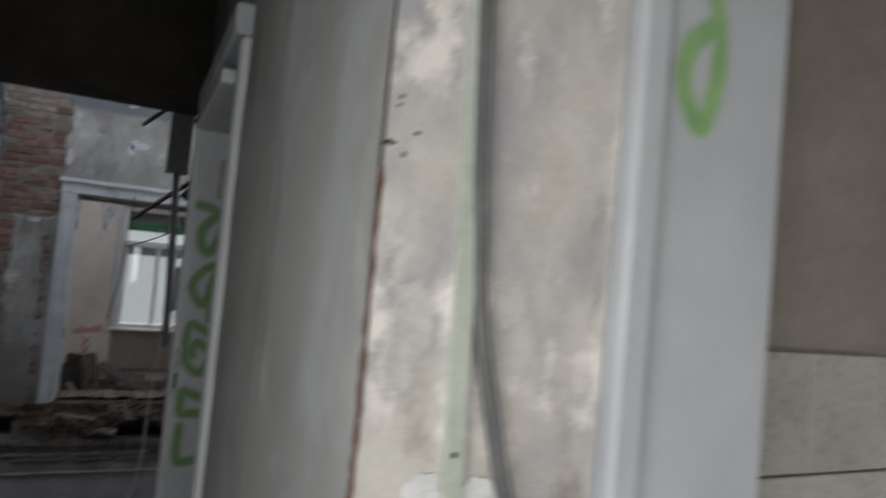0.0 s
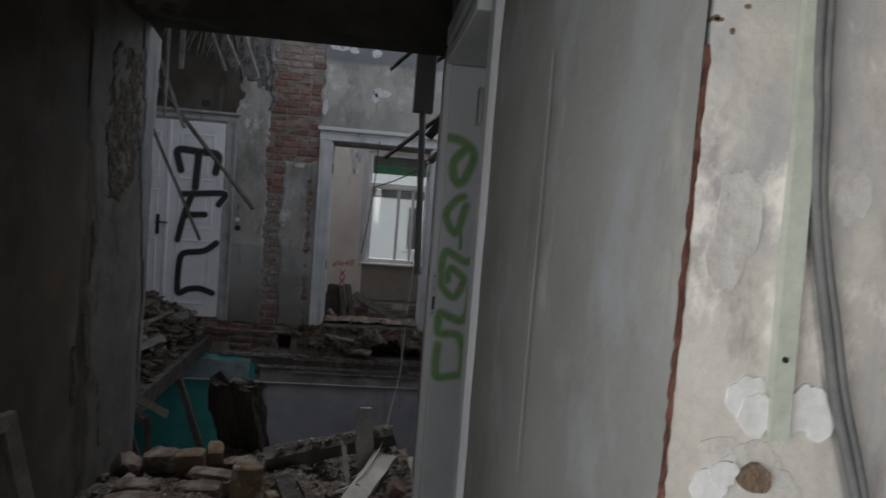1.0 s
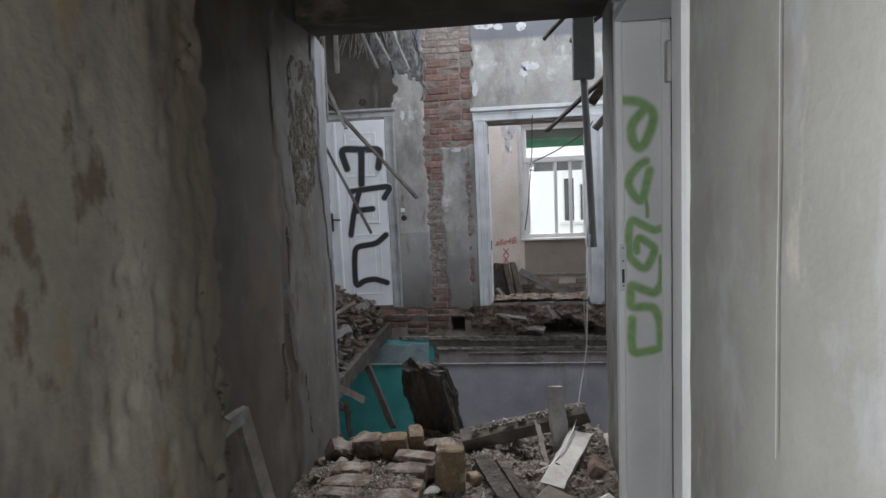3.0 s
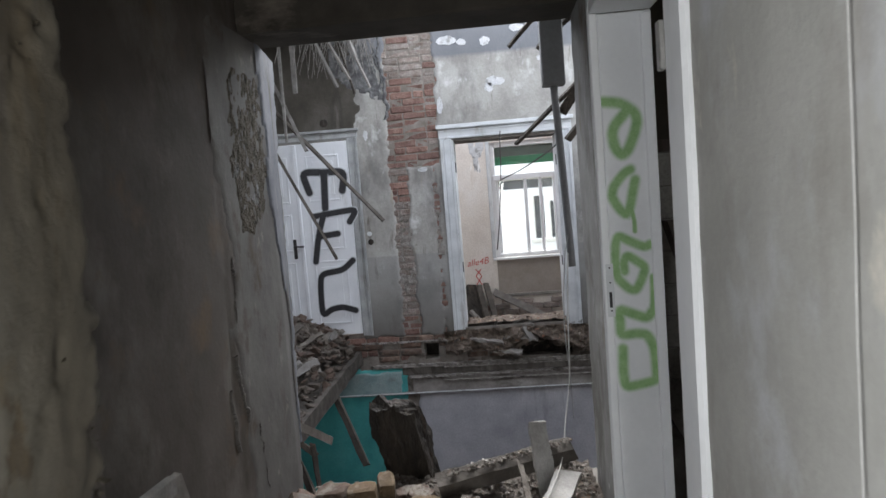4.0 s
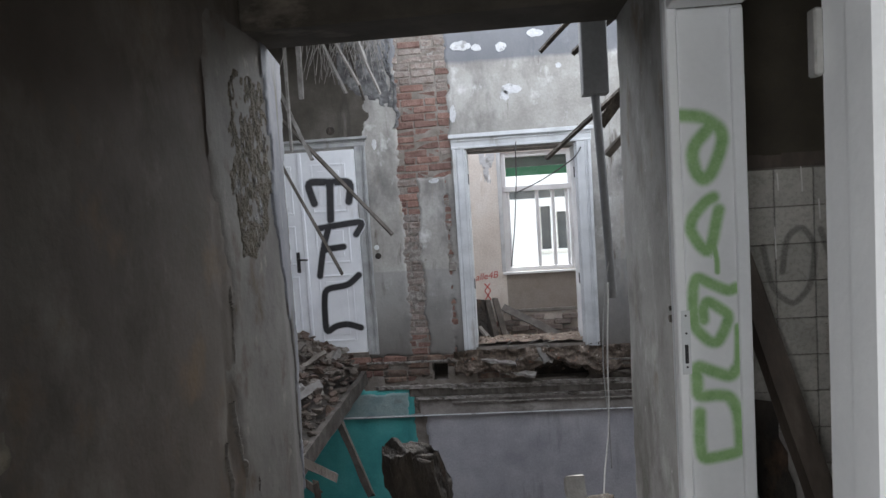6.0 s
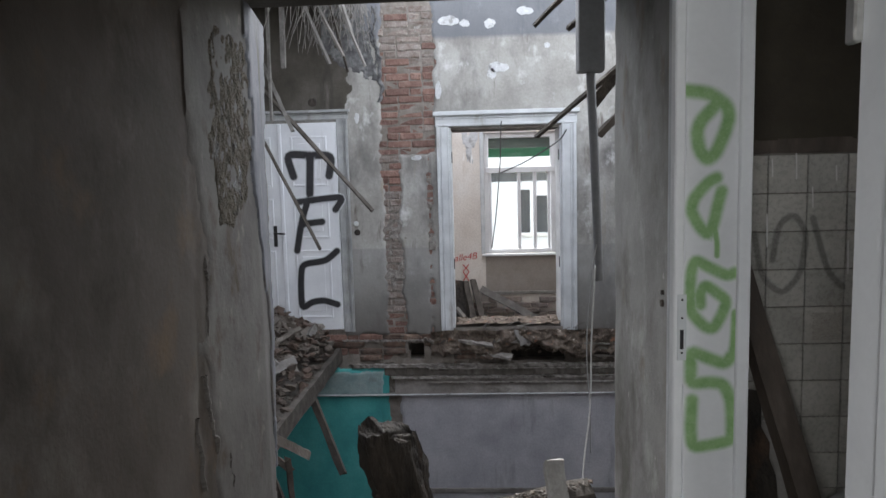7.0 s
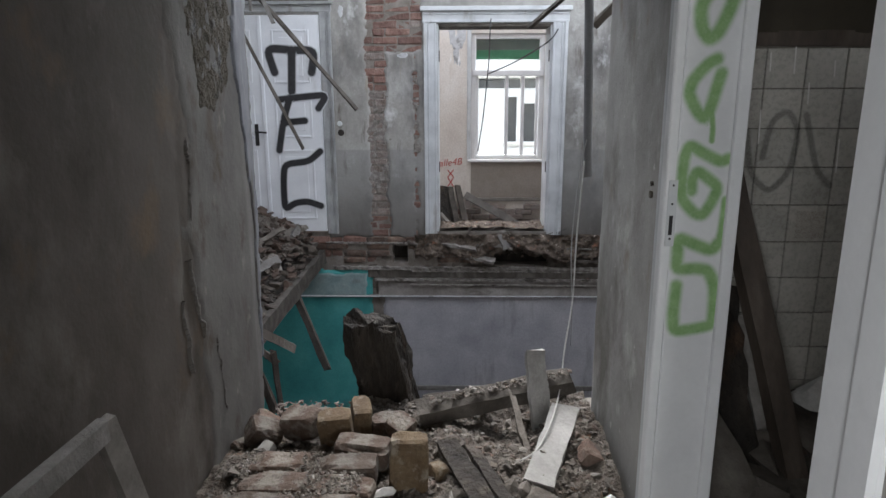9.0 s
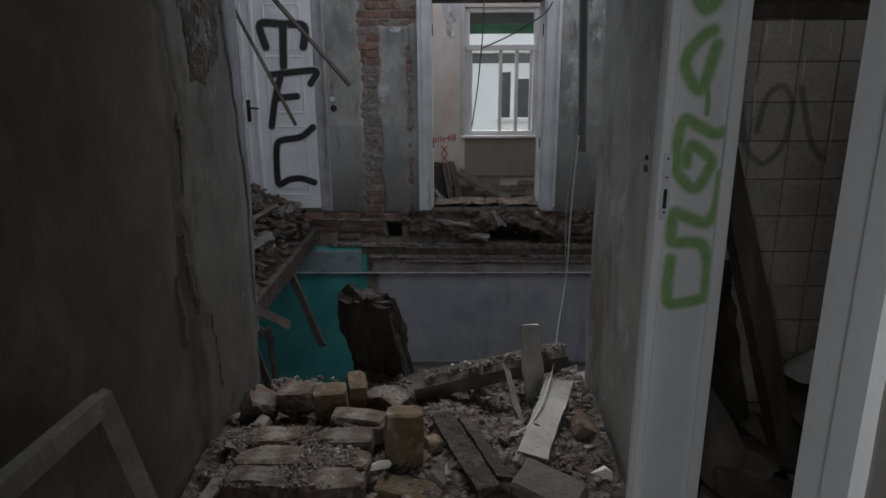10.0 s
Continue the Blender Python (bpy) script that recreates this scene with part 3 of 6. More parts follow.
def sheet(name, material, parent, u0, u1, v0, v1, step, place, depth, label="", kind=""):
    """A skin of plaster or dust: depth(u, v) is its height over the ground; where it is below zero the skin is missing."""
    nu, nv = max(2, int(round((u1 - u0) / step)) + 1), max(2, int(round((v1 - v0) / step)) + 1)
    u, v = np.meshgrid(np.linspace(u0, u1, nu), np.linspace(v0, v1, nv), indexing="ij")
    d = depth(u, v)
    pts = place(u, v, np.maximum(d, -0.006)).reshape(-1, 3)
    idx = np.arange(nu * nv).reshape(nu, nv)
    keep = (d[:-1, :-1] > -0.004) | (d[1:, :-1] > -0.004) | (d[1:, 1:] > -0.004) | (d[:-1, 1:] > -0.004)
    quads = np.stack([idx[:-1, :-1], idx[1:, :-1], idx[1:, 1:], idx[:-1, 1:]], -1)[keep]
    me = bpy.data.meshes.new(name)
    me.from_pydata(pts.tolist(), [], quads.tolist())
    me.shade_smooth()
    me.materials.append(material)
    ob = new(name, me)
    if parent:
        ob.parent = parent
        ob.location = -ORIGIN[parent]
    ORIGIN[ob] = Vector((0, 0, 0))
    return tagged(ob, label, kind=kind)


def wall(name, material, along, u0, u1, z0, z1, t0, t1, holes=(), label="", parent=None):
    """A solid wall with openings through it. along: 'x' or 'y'."""
    us = sorted({u0, u1, *[h[0] for h in holes], *[h[1] for h in holes]})
    zs = sorted({z0, z1, *[h[2] for h in holes], *[h[3] for h in holes]})
    solid = lambda i, j: 0 <= i < len(us) - 1 and 0 <= j < len(zs) - 1 and not any(h[0] <= us[i] and us[i + 1] <= h[1] and h[2] <= zs[j] and zs[j + 1] <= h[3] for h in holes)
    bm = bmesh.new()
    cache = {}

    def vert(u, z, t):
        if (u, z, t) not in cache:
            cache[u, z, t] = bm.verts.new((u, t, z) if along == "x" else (t, u, z))
        return cache[u, z, t]
    for i in range(len(us) - 1):
        for j in range(len(zs) - 1):
            if not solid(i, j):
                continue
            a, b, c, d = us[i], us[i + 1], zs[j], zs[j + 1]
            for t in (t0, t1):
                bm.faces.new([vert(a, c, t), vert(b, c, t), vert(b, d, t), vert(a, d, t)])
            for di, dj, p, q in ((-1, 0, (a, c), (a, d)), (1, 0, (b, c), (b, d)), (0, -1, (a, c), (b, c)), (0, 1, (a, d), (b, d))):
                if not solid(i + di, j + dj):
                    bm.faces.new([vert(*p, t0), vert(*q, t0), vert(*q, t1), vert(*p, t1)])
    return tagged(part(name, bm, material, parent, label), kind="structure")


def xyz(*a):
    return np.stack(np.broadcast_arrays(*a), -1)


def seg_in(u, lo, hi, soft):
    return np.minimum(u - lo, hi - u) / soft


FAR = 6.42      # brick face of the far wall; its plaster is 2 cm thick
RX, LX, NX = 0.10, -1.375, -0.87
RF = 0.135      # the right wall beyond the bathroom door   # corridor walls
LEND = 2.42     # where the corridor ends

# ---- structure ----
wall_north = wall("wall_north", M_JOINT, "x", -3.6, 1.8, -3.4, 3.35, FAR, FAR + 0.36,
                  [(-3.05, -1.83, 0.0, 2.17), (-0.69, 0.46, 0.0, 2.08), (-1.165, -1.0, -0.34, -0.15), (-0.12, 0.5, -0.38, -0.16), (0.62, 0.86, -0.40, -0.15)],
                  "bare brick and plaster wall of the roofless room")
wall("wall_west", M_PLASTER_F, "y", LEND + 0.15, FAR, -3.4, 3.35, -3.6, -3.4, (), "plastered side wall of the roofless room")
wall("wall_east", M_PLASTER_F, "y", LEND, FAR, -3.4, 2.2, 1.6, 1.8, (), "plastered side wall of the roofless room")
wall("wall_south_low", M_GREYWALL, "x", -3.6, 1.8, -3.4, -0.36, LEND - 0.1, LEND + 0.1, (), "wall below the broken corridor floor")
wall("wall_south_left", M_PLASTER_L, "x", -3.6, LX - 0.075, -0.36, 3.5, LEND - 0.14, LEND + 0.18, (), "rough plaster wall end")
wall("wall_south_right", M_PLASTER_R, "x", RX + 0.14, 1.6, -0.36, 3.5, 2.27, LEND, (), "plastered wall beside the corridor")
lintel = solo("lintel", one(LX - 0.002, RX + 0.138, 2.12, LEND + 0.02, 2.27, 2.9, 0.012), M_DIMBEAM, "plastered lintel beam over the corridor end, darkened for shade", "lintel", kind="structure")
wall("wall_over_lintel", M_PLASTER_F, "x", LX, RX + 0.14, 2.9, 3.5, LEND - 0.14, LEND, (), "plaster wall over the lintel")
wall_left = wall("wall_corridor_left", M_MORTAR, "y", 0.08, LEND - 0.142, -0.36, 2.8, LX - 0.25, LX - 0.02, (), "brown-stained plaster corridor wall")
wall_near = wall("wall_near_left", M_GRIME, "y", -2.6, 0.08, -0.36, 2.8, NX - 0.7, NX - 0.015, [(-1.83, -0.93, 0.65, 1.95)], "grey plaster wall with a broken edge")
wall_right = wall("wall_corridor_right", M_MORTAR, "y", -0.6, 1.335, -0.36, 2.8, RX + 0.012, RX + 0.14, [(0.5, 1.335, -0.36, 2.04)], "streaked grey plaster corridor wall with a doorway")
wall_right_end = wall("wall_corridor_end", M_MORTAR, "y", 1.336, LEND, -0.36, 2.8, RF + 0.012, RX + 0.14, (), "grey plaster wall at the corridor end")
wall_corner = wall("wall_corner", M_MORTAR, "x", RX + 0.14, 0.62, -0.36, 2.8, -0.588, -0.46, (), "cream plaster wall by the corner")
wall_tiled = wall("wall_tiled", M_GROUT, "x", 0.62, 2.2, -0.36, 2.8, -0.53, -0.46, (), "brown wall with tiles on its lower part")
wall("wall_rear", M_PLASTER_N, "x", NX - 0.7, 2.4, -0.36, 2.8, -2.8, -2.6, [(-0.1, 0.74, 0.6, 1.9)], "dirty plaster wall with a window opening")
# The opening in this unseen wall is added to hold the bathroom fill lamp.
wall("wall_rear_east", M_PLASTER_R, "y", -2.6, 2.27, -0.36, 2.8, 2.2, 2.4, [(0.3, 0.9, 1.6, 2.2)], "plain plaster wall")
solo("ceiling", one(NX - 0.7, 2.4, -2.8, 2.12, 2.8, 2.95), M_CEIL, "plaster ceiling of the corridor, darkened for shade", "ceiling", kind="structure")


def broken_edge(x):
    """Where the corridor floor breaks off; it is torn back further beside the left wall."""
    back = np.clip((-0.86 - x) / 0.16, 0, 1)
    return LEND + 0.11 + 0.16 * (fbm(x * 5.0, x * 0 + 3.3, 4) - 0.3) - 0.24 * back


def edge_floor():
    """The corridor floor, broken off unevenly at the collapsed room."""
    bm = bmesh.new()
    top, low = [], []
    n = 60
    for i in range(n + 1):
        x = -1.6 + 4.0 * i / n
        y = broken_edge(np.array(x)) if LX < x < RX + 0.1 else LEND - 0.05
        top.append((bm.verts.new((x, -2.8, 0)), bm.verts.new((x, float(y), 0))))
        low.append((bm.verts.new((x, -2.8, -0.35)), bm.verts.new((x, float(y) - 0.03, -0.35))))
    for i in range(n):
        bm.faces.new((top[i][0], top[i + 1][0], top[i + 1][1], top[i][1]))
        bm.faces.new((low[i][0], low[i][1], low[i + 1][1], low[i + 1][0]))
        bm.faces.new((top[i][1], top[i + 1][1], low[i + 1][1], low[i][1]))
    return bm


floor = solo("floor", edge_floor(), M_FLOOR, "dusty corridor floor broken off at the collapsed room", "floor", kind="structure")
solo("floor_lower", one(-3.4, 1.6, LEND + 0.1, FAR, -3.4, -3.3), M_RUBBLE, "rubble-covered floor of the storey below", "floor", kind="structure")
ground = solo("ground", one(-150, 150, -150, 300, -3.8, -3.41), M_GROUND, "bare ground around the building", "ground", kind="structure")

# plaster skins
def far_depth(x, z):
    wob = (fbm(x * 5, z * 5, 2) - 0.5) * 0.22 + (fbm(x * 22, z * 22, 9, 3) - 0.5) * 0.10
    strip_hi = np.minimum(seg_in(x, -1.36, -0.83, 1), z - 1.82)
    strip_lo = np.minimum(np.minimum(x + 1.37, -1.20 - x), 1.9 - z)
    bare = np.maximum(strip_hi, strip_lo) + wob * 0.45
    scar = np.minimum(np.minimum(x + 0.93, -0.87 - x), 1.8 - z) + wob * 0.5 - 0.02
    bare = np.maximum(bare, scar)
    low = -0.06 - z + wob * 0.3
    d = -np.maximum(bare, low)
    for a, b, c, e in ((-3.05, -1.83, 0, 2.17), (-0.69, 0.46, 0, 2.08)):
        d = np.minimum(d, -np.minimum(np.minimum(x - a, b - x), np.minimum(z - c + 0.4, e - z)) - 0.0)
    chips = (0.29 - fbm(x * 3.1, z * 3.1, 21)) * 0.5
    return np.clip(d * 1.6, -0.01, 0.02) + (fbm(x * 4, z * 4, 6) - 0.5) * 0.006 - np.clip(chips, 0, 1) * 0.04


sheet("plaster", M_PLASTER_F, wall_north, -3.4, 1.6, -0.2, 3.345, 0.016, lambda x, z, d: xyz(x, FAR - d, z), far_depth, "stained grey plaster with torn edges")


sheet("mortar_smear", M_LEDGE, wall_north, -1.40, -0.78, -0.05, 3.34, 0.014, lambda x, z, d: xyz(x, FAR - d, z),
      lambda x, z: -0.012 + 0.075 * np.clip(0.5 * fbm(x * 7, z * 7, 25) + 0.5 * fbm(x * 19, z * 24, 28) - 0.60 + 0.26 * np.clip((1.75 - z) * 4, 0, 1) * np.clip(z * 3 - 0.5, 0, 1) + 0.10 * np.clip((z - 2.72) * 5, 0, 1), 0, 1) + (fbm(x * 26, z * 26, 27) - 0.5) * 0.012, "smeared grey mortar on the bare bricks")


def teal_depth(x, z):
    wob = (fbm(x * 7, z * 7, 15) - 0.5) * 0.10
    d = np.minimum(-1.385 - x + wob * 0.6, -0.43 - z + wob)
    return np.clip(d * 2, -0.01, 0.022)


def grey_depth(x, z):
    wob = (fbm(x * 7, z * 7, 18) - 0.5) * 0.10
    d = np.minimum(x + 1.265 + wob * 0.6, -0.70 - z + wob * 0.1)
    return np.clip(d * 2, -0.01, 0.018) + (fbm(x * 3, z * 3, 6) - 0.5) * 0.006


sheet("painted_plaster", M_TEAL, wall_north, -3.4, -1.3, -3.3, -0.38, 0.02, lambda x, z, d: xyz(x, FAR - d, z), teal_depth, "teal painted plaster of the storey below")
sheet("painted_plaster", M_PALETEAL, wall_north, -2.3, -1.38, -0.72, -0.40, 0.015, lambda x, z, d: xyz(x, FAR - d, z), lambda x, z: np.clip((np.minimum(-1.43 - x, -0.45 - z) + (fbm(x * 8, z * 8, 19) - 0.5) * 0.07) * 2, -0.01, 0.034), "pale blue-green plaster cove")
sheet("painted_plaster", M_GREYWALL, wall_north, -1.4, 1.6, -3.3, -0.66, 0.02, lambda x, z, d: xyz(x, FAR - d, z), grey_depth, "grey-lilac painted plaster of the storey below")


def wavy(seed, amp=0.006):
    return lambda u, v: 0.012 + (fbm(u * 2.0, v * 1.2, seed) - 0.5) * amp * 2 + (fbm(u * 9, v * 9, seed + 3) - 0.5) * amp * 0.6


def left_depth(y, z):
    wob = (fbm(y * 6, z * 6, 31) - 0.5) * 0.16
    foot = 0.05 + np.clip(y - 1.7, 0, 1) * 0.10 - z + wob * 0.6
    step = np.where(y > 1.74 + (fbm(z * 3, z * 0 + 2, 8) - 0.5) * 0.10, 0.004, 0.0)
    rough = np.clip((z - 1.55 + wob) * 4, 0, 1) * np.clip((y - 1.65) * 6, 0, 1) * (fbm(y * 14, z * 9, 5) - 0.5) * 0.014
    gash = np.clip(0.03 - np.abs(y - 1.72 + (fbm(z * 4, z * 0, 77) - 0.5) * 0.12), 0, 1) * np.clip((1.15 - z) * 3, 0, 1) * np.clip((z - 0.55) * 5, 0, 1)
    return np.where(foot > 0, np.clip(-foot * 2, -0.01, 0.02), 0.02) + step + rough - gash * 0.35 + (fbm(y * 2, z * 1.2, 30) - 0.5) * 0.012


def end_taper(y):
    """The wall's end turns away into a splayed reveal."""
    return 0.16 * np.clip(y - 2.36, 0, 1)


def end_line(z):
    return 2.47 + 0.14 * np.clip(z, 0, 1) + 0.20 * np.clip(z - 1.55, 0, 1) + (fbm(z * 6, z * 0 + 3, 36) - 0.5) * 0.08 + (fbm(z * 26, z * 0 + 5, 37) - 0.5) * 0.06


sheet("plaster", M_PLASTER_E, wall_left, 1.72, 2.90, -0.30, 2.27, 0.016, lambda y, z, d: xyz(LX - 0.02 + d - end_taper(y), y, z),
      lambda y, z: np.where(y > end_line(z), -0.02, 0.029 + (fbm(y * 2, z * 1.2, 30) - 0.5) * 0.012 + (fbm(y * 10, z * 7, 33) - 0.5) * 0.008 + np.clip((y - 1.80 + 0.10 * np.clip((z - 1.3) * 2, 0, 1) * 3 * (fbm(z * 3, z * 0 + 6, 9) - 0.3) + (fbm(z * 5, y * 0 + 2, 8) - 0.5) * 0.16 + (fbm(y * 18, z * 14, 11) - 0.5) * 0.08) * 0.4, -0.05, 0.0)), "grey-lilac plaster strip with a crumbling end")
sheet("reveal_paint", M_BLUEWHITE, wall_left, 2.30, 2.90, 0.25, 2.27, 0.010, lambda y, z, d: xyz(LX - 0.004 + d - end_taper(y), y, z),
      lambda y, z: np.where(y > end_line(z) + 0.01, -0.02, np.clip((y - 2.42 + 0.11 * np.clip((z - 1.25) * 3, 0, 1) - 0.06 * np.clip((1.2 - z) * 3, 0, 1) + (fbm(y * 8, z * 5, 38) - 0.5) * 0.16 + (fbm(y * 30, z * 22, 39) - 0.5) * 0.06) * 1.5, -0.02, 0.022)), "flaking bluish-white paint, darkened for shade, on the wall's splayed end")
sheet("crumbled_patch", M_OCHRE, wall_left, 1.85, 2.60, 1.35, 2.10, 0.011, lambda y, z, d: xyz(LX + 0.001 + d - end_taper(y), y, z),
      lambda y, z: np.clip((0.24 - np.hypot((y - 2.12) * 0.95, (z - 1.76 - 0.25 * (y - 2.12)) * 0.62) + (fbm(y * 7, z * 6, 34) - 0.5) * 0.22 + (fbm(y * 22, z * 18, 40) - 0.5) * 0.13) * 0.5, -0.02, 0.010) + (fbm(y * 34, z * 30, 35) - 0.5) * 0.014, "ochre crumbling plaster laid bare high on the wall")
for k, (y0, z0, y1, z1, w) in enumerate(((1.74, 0.90, 1.80, 0.60, 0.007), (1.66, 0.78, 1.69, 0.52, 0.006), (1.90, 0.62, 1.94, 0.25, 0.006), (1.80, 1.30, 1.78, 0.98, 0.005))):
    sheet("plaster_flake", M_PLASTER_E, wall_left, min(y0, y1) - 0.05, max(y0, y1) + 0.05, z1, z0, 0.007, lambda y, z, d: xyz(LX - 0.008 + d, y, z),
          lambda y, z, y0=y0, z0=z0, y1=y1, z1=z1, w=w, k=k: np.where(np.abs(y - (y0 + (y1 - y0) * (z0 - z) / (z0 - z1)) + (fbm(z * 14, z * 0, 64 + k) - 0.5) * 0.05) < w * (0.3 + 1.4 * fbm(z * 16, y * 9, 65 + k)), 0.012 + 0.02 * fbm(y * 20, z * 20, 66), -0.02), "lifted flake of grey plaster")
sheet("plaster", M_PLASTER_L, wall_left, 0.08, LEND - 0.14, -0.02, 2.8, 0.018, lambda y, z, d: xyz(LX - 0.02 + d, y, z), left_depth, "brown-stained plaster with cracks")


def near_depth(y, z):
    e = 0.088 - 0.04 * np.clip(1.5 - z, 0, 1) - y + (fbm(z * 7, z * 0 + 1, 41) - 0.5) * 0.045 + (fbm(z * 30, y * 30, 43) - 0.5) * 0.06
    pits = np.clip(0.40 - fbm(y * 22, z * 16, 47), 0, 1) * 0.05
    return np.clip(e * 1.2, -0.01, 0.015) + (fbm(y * 3, z * 2, 44) - 0.5) * 0.006 - pits * np.clip((y + 0.45) * 4, 0, 1) + (fbm(y * 40, z * 28, 49) - 0.5) * 0.012 * np.clip((y + 0.16) * 9, 0, 1)


sheet("plaster", M_PLASTER_N, wall_near, -0.88, 0.115, 0, 2.8, 0.009, lambda y, z, d: xyz(NX - 0.015 + d, y, z), near_depth, "grey plaster with an ochre broken edge")
sheet("plaster", M_PLASTER_R, wall_right, -0.6, 0.43, 0, 2.8, 0.025, lambda y, z, d: xyz(RX + 0.001 - d, y, z), wavy(51))
sheet("plaster", M_PLASTER_D, wall_right_end, 1.37, LEND + 0.004, 0, 2.8, 0.025, lambda y, z, d: xyz(RF + 0.012 - d + 0.01 * np.clip((y - 2.38) * 25, 0, 1) * fbm(z * 9, y * 9, 4), y, z), wavy(55))
sheet("plaster", M_PLASTER_S, wall_corner, RX - 0.009, 0.37, 0, 2.8, 0.02, lambda x, z, d: xyz(x, -0.588 - d, z), wavy(58))

# ---- far wall: ledges, casing, door ----
def strip(name, x0, x1, z0, z1, out, material, label, bev=0.006):
    return part(name, one(x0, x1, FAR - out, FAR + 0.002, z0, z1, bev), material, wall_north, label)


part("ledger", beam(bmesh.new(), (-1.40, FAR - 0.012, -0.455), (1.58, FAR - 0.012, -0.455), 0.03, 0.085, 0.008, 60, 7), M_OLDWOOD, wall_north, "blackened timber ledger")
part("ledger", beam(bmesh.new(), (-1.9, FAR - 0.022, -0.703), (1.58, FAR - 0.022, -0.703), 0.045, 0.022, 0.0025, 40, 8), M_GREYWOOD, wall_north, "pale lath line")
for z, x0, out, thick, seed, rough in ((-0.392, -1.78, 0.040, 0.034, 82, 0.010), (-0.518, -1.33, 0.044, 0.026, 84, 0.008), (-0.425, -0.95, 0.040, 0.014, 86, 0.006), (-0.575, -0.98, 0.05, 0.012, 88, 0.005), (-0.115, -1.85, 0.03, 0.018, 89, 0.008)):
    part("ledge_line", beam(bmesh.new(), (x0, FAR - out / 2, z), (-0.86 if z > -0.2 else 1.58, FAR - out / 2, z - 0.012), out, thick, rough, 90, seed), M_LEDGE, wall_north, "crumbled lime ledge under the floor line")
sheet("cove", M_COVE, wall_north, -1.32, 1.58, -0.70, -0.53, 0.02, lambda x, z, d: xyz(x, FAR - d, z), lambda x, z: 0.026 + 0.02 * np.clip((-0.60 - z) * 8, 0, 1) + (fbm(x * 5, z * 9, 86) - 0.5) * 0.02, "brown-grey plaster cove")
def in_pocket(x, z):
    """The empty beam pockets under the floor line."""
    return ((x > -1.165) & (x < -1.01) & (z > -0.35) & (z < -0.14)) | ((x > -0.10) & (x < 0.49) & (z > -0.37) & (z < -0.19))


# Dirty mortar; its dark cover also paints the recess shade of this band.
sheet("crumbled_mortar", M_GRIME, wall_north, -1.95, 1.58, -0.70, -0.06, 0.02, lambda x, z, d: xyz(x, FAR - d, z),
      lambda x, z: np.where(in_pocket(x, z), -0.02, -0.006 + 0.05 * np.clip(fbm(x * 2.5, z * 7, 81) - 0.46 + 0.1 * np.clip((x + 0.9) * 2, 0, 1), 0, 1) + (fbm(x * 18, z * 18, 83) - 0.5) * 0.02), "dirty crumbling mortar below the floor line")


def soil_depth(x, z):
    low = -0.20 - 0.22 * fbm(x * 3.5, x * 0 + 5, 14) + 0.14 * np.clip((x + 0.15) * 4, 0, 1) * np.clip((0.65 - x) * 4, 0, 1)
    hang = np.clip((z - low + (fbm(x * 16, z * 16, 23) - 0.5) * 0.09) * 3.0, -0.03, 0.10)
    return hang * (0.35 + 1.5 * fbm(x * 7, z * 9, 24)) + (fbm(x * 30, z * 30, 26) - 0.5) * 0.03 - 0.012


sheet("soil_edge", M_SOIL, wall_north, -0.92, 1.5, -0.44, -0.01, 0.011, lambda x, z, d: xyz(x, FAR - d, z), soil_depth, "dark rotten soil and mortar hanging from the broken floor edge")
strip("paint_edge", -2.3, 1.58, -0.706, -0.695, 0.062, M_FLAKE, "pale flaking edge under the cove", 0.003)
strip("skirting", -1.2, 1.58, -1.80, -1.745, 0.035, M_GREYWOOD, "pale timber rail")
strip("skirting", -1.2, 1.58, -2.0, -1.81, 0.012, M_DARKWOOD, "dark board below the rail")


def moulding(parent, x0, x1, z0, z1, out, material, face=FAR):
    """A stepped casing member: a flat band with a raised outer bead and an inner round."""
    bm = bmesh.new()
    upright = (z1 - z0) > (x1 - x0)
    block(bm, x0, x1, face - out * 0.6, face, z0, z1, 0.004)
    if upright:
        for a, b, k in ((0.0, 0.22, 1.0), (0.34, 0.42, 0.8), (0.86, 1.0, 0.75)):
            a, b = (a, b) if x0 < -0.2 and parent.name.startswith("doorway") or x0 < -2 else (1 - b, 1 - a)
            block(bm, x0 + (x1 - x0) * a, x0 + (x1 - x0) * b, face - out * k, face - out * 0.59, z0, z1, 0.003)
    else:
        for a, b, k in ((0.72, 1.0, 1.5), (0.5, 0.62, 0.85), (0.0, 0.16, 0.75)):
            block(bm, x0 - (0.02 if k > 1 else 0), x1 + (0.02 if k > 1 else 0), face - out * k, face - out * 0.59, z0 + (z1 - z0) * a, z0 + (z1 - z0) * b, 0.003)
    return part("casing", bm, material, parent)


# Near-black blocks added behind the pockets, so that these look unlit inside.
for x0, x1, z0, z1 in ((-1.164, -1.001, -0.339, -0.151), (-0.119, 0.499, -0.379, -0.161), (0.621, 0.859, -0.399, -0.151)):
    part("pocket_back", one(x0, x1, FAR + 0.22, FAR + 0.34, z0, z1), M_DARKWOOD, wall_north, "near-black backing added for the shade in an empty beam pocket")

doorway_2 = thing("doorway_casing", (-0.1, FAR, 0), "moulded pale grey wooden doorway casing with worn paint", "doorway", kind="structure")
moulding(doorway_2, -0.81, -0.685, -0.02, 2.085, 0.05, M_CASE)
moulding(doorway_2, 0.455, 0.60, -0.06, 2.085, 0.05, M_CASE)
moulding(doorway_2, -0.82, 0.61, 2.087, 2.235, 0.05, M_CASE)
part("lining", one(-0.689, -0.665, FAR + 0.001, FAR + 0.37, 0.0, 2.075, 0.003), M_CASE, doorway_2)
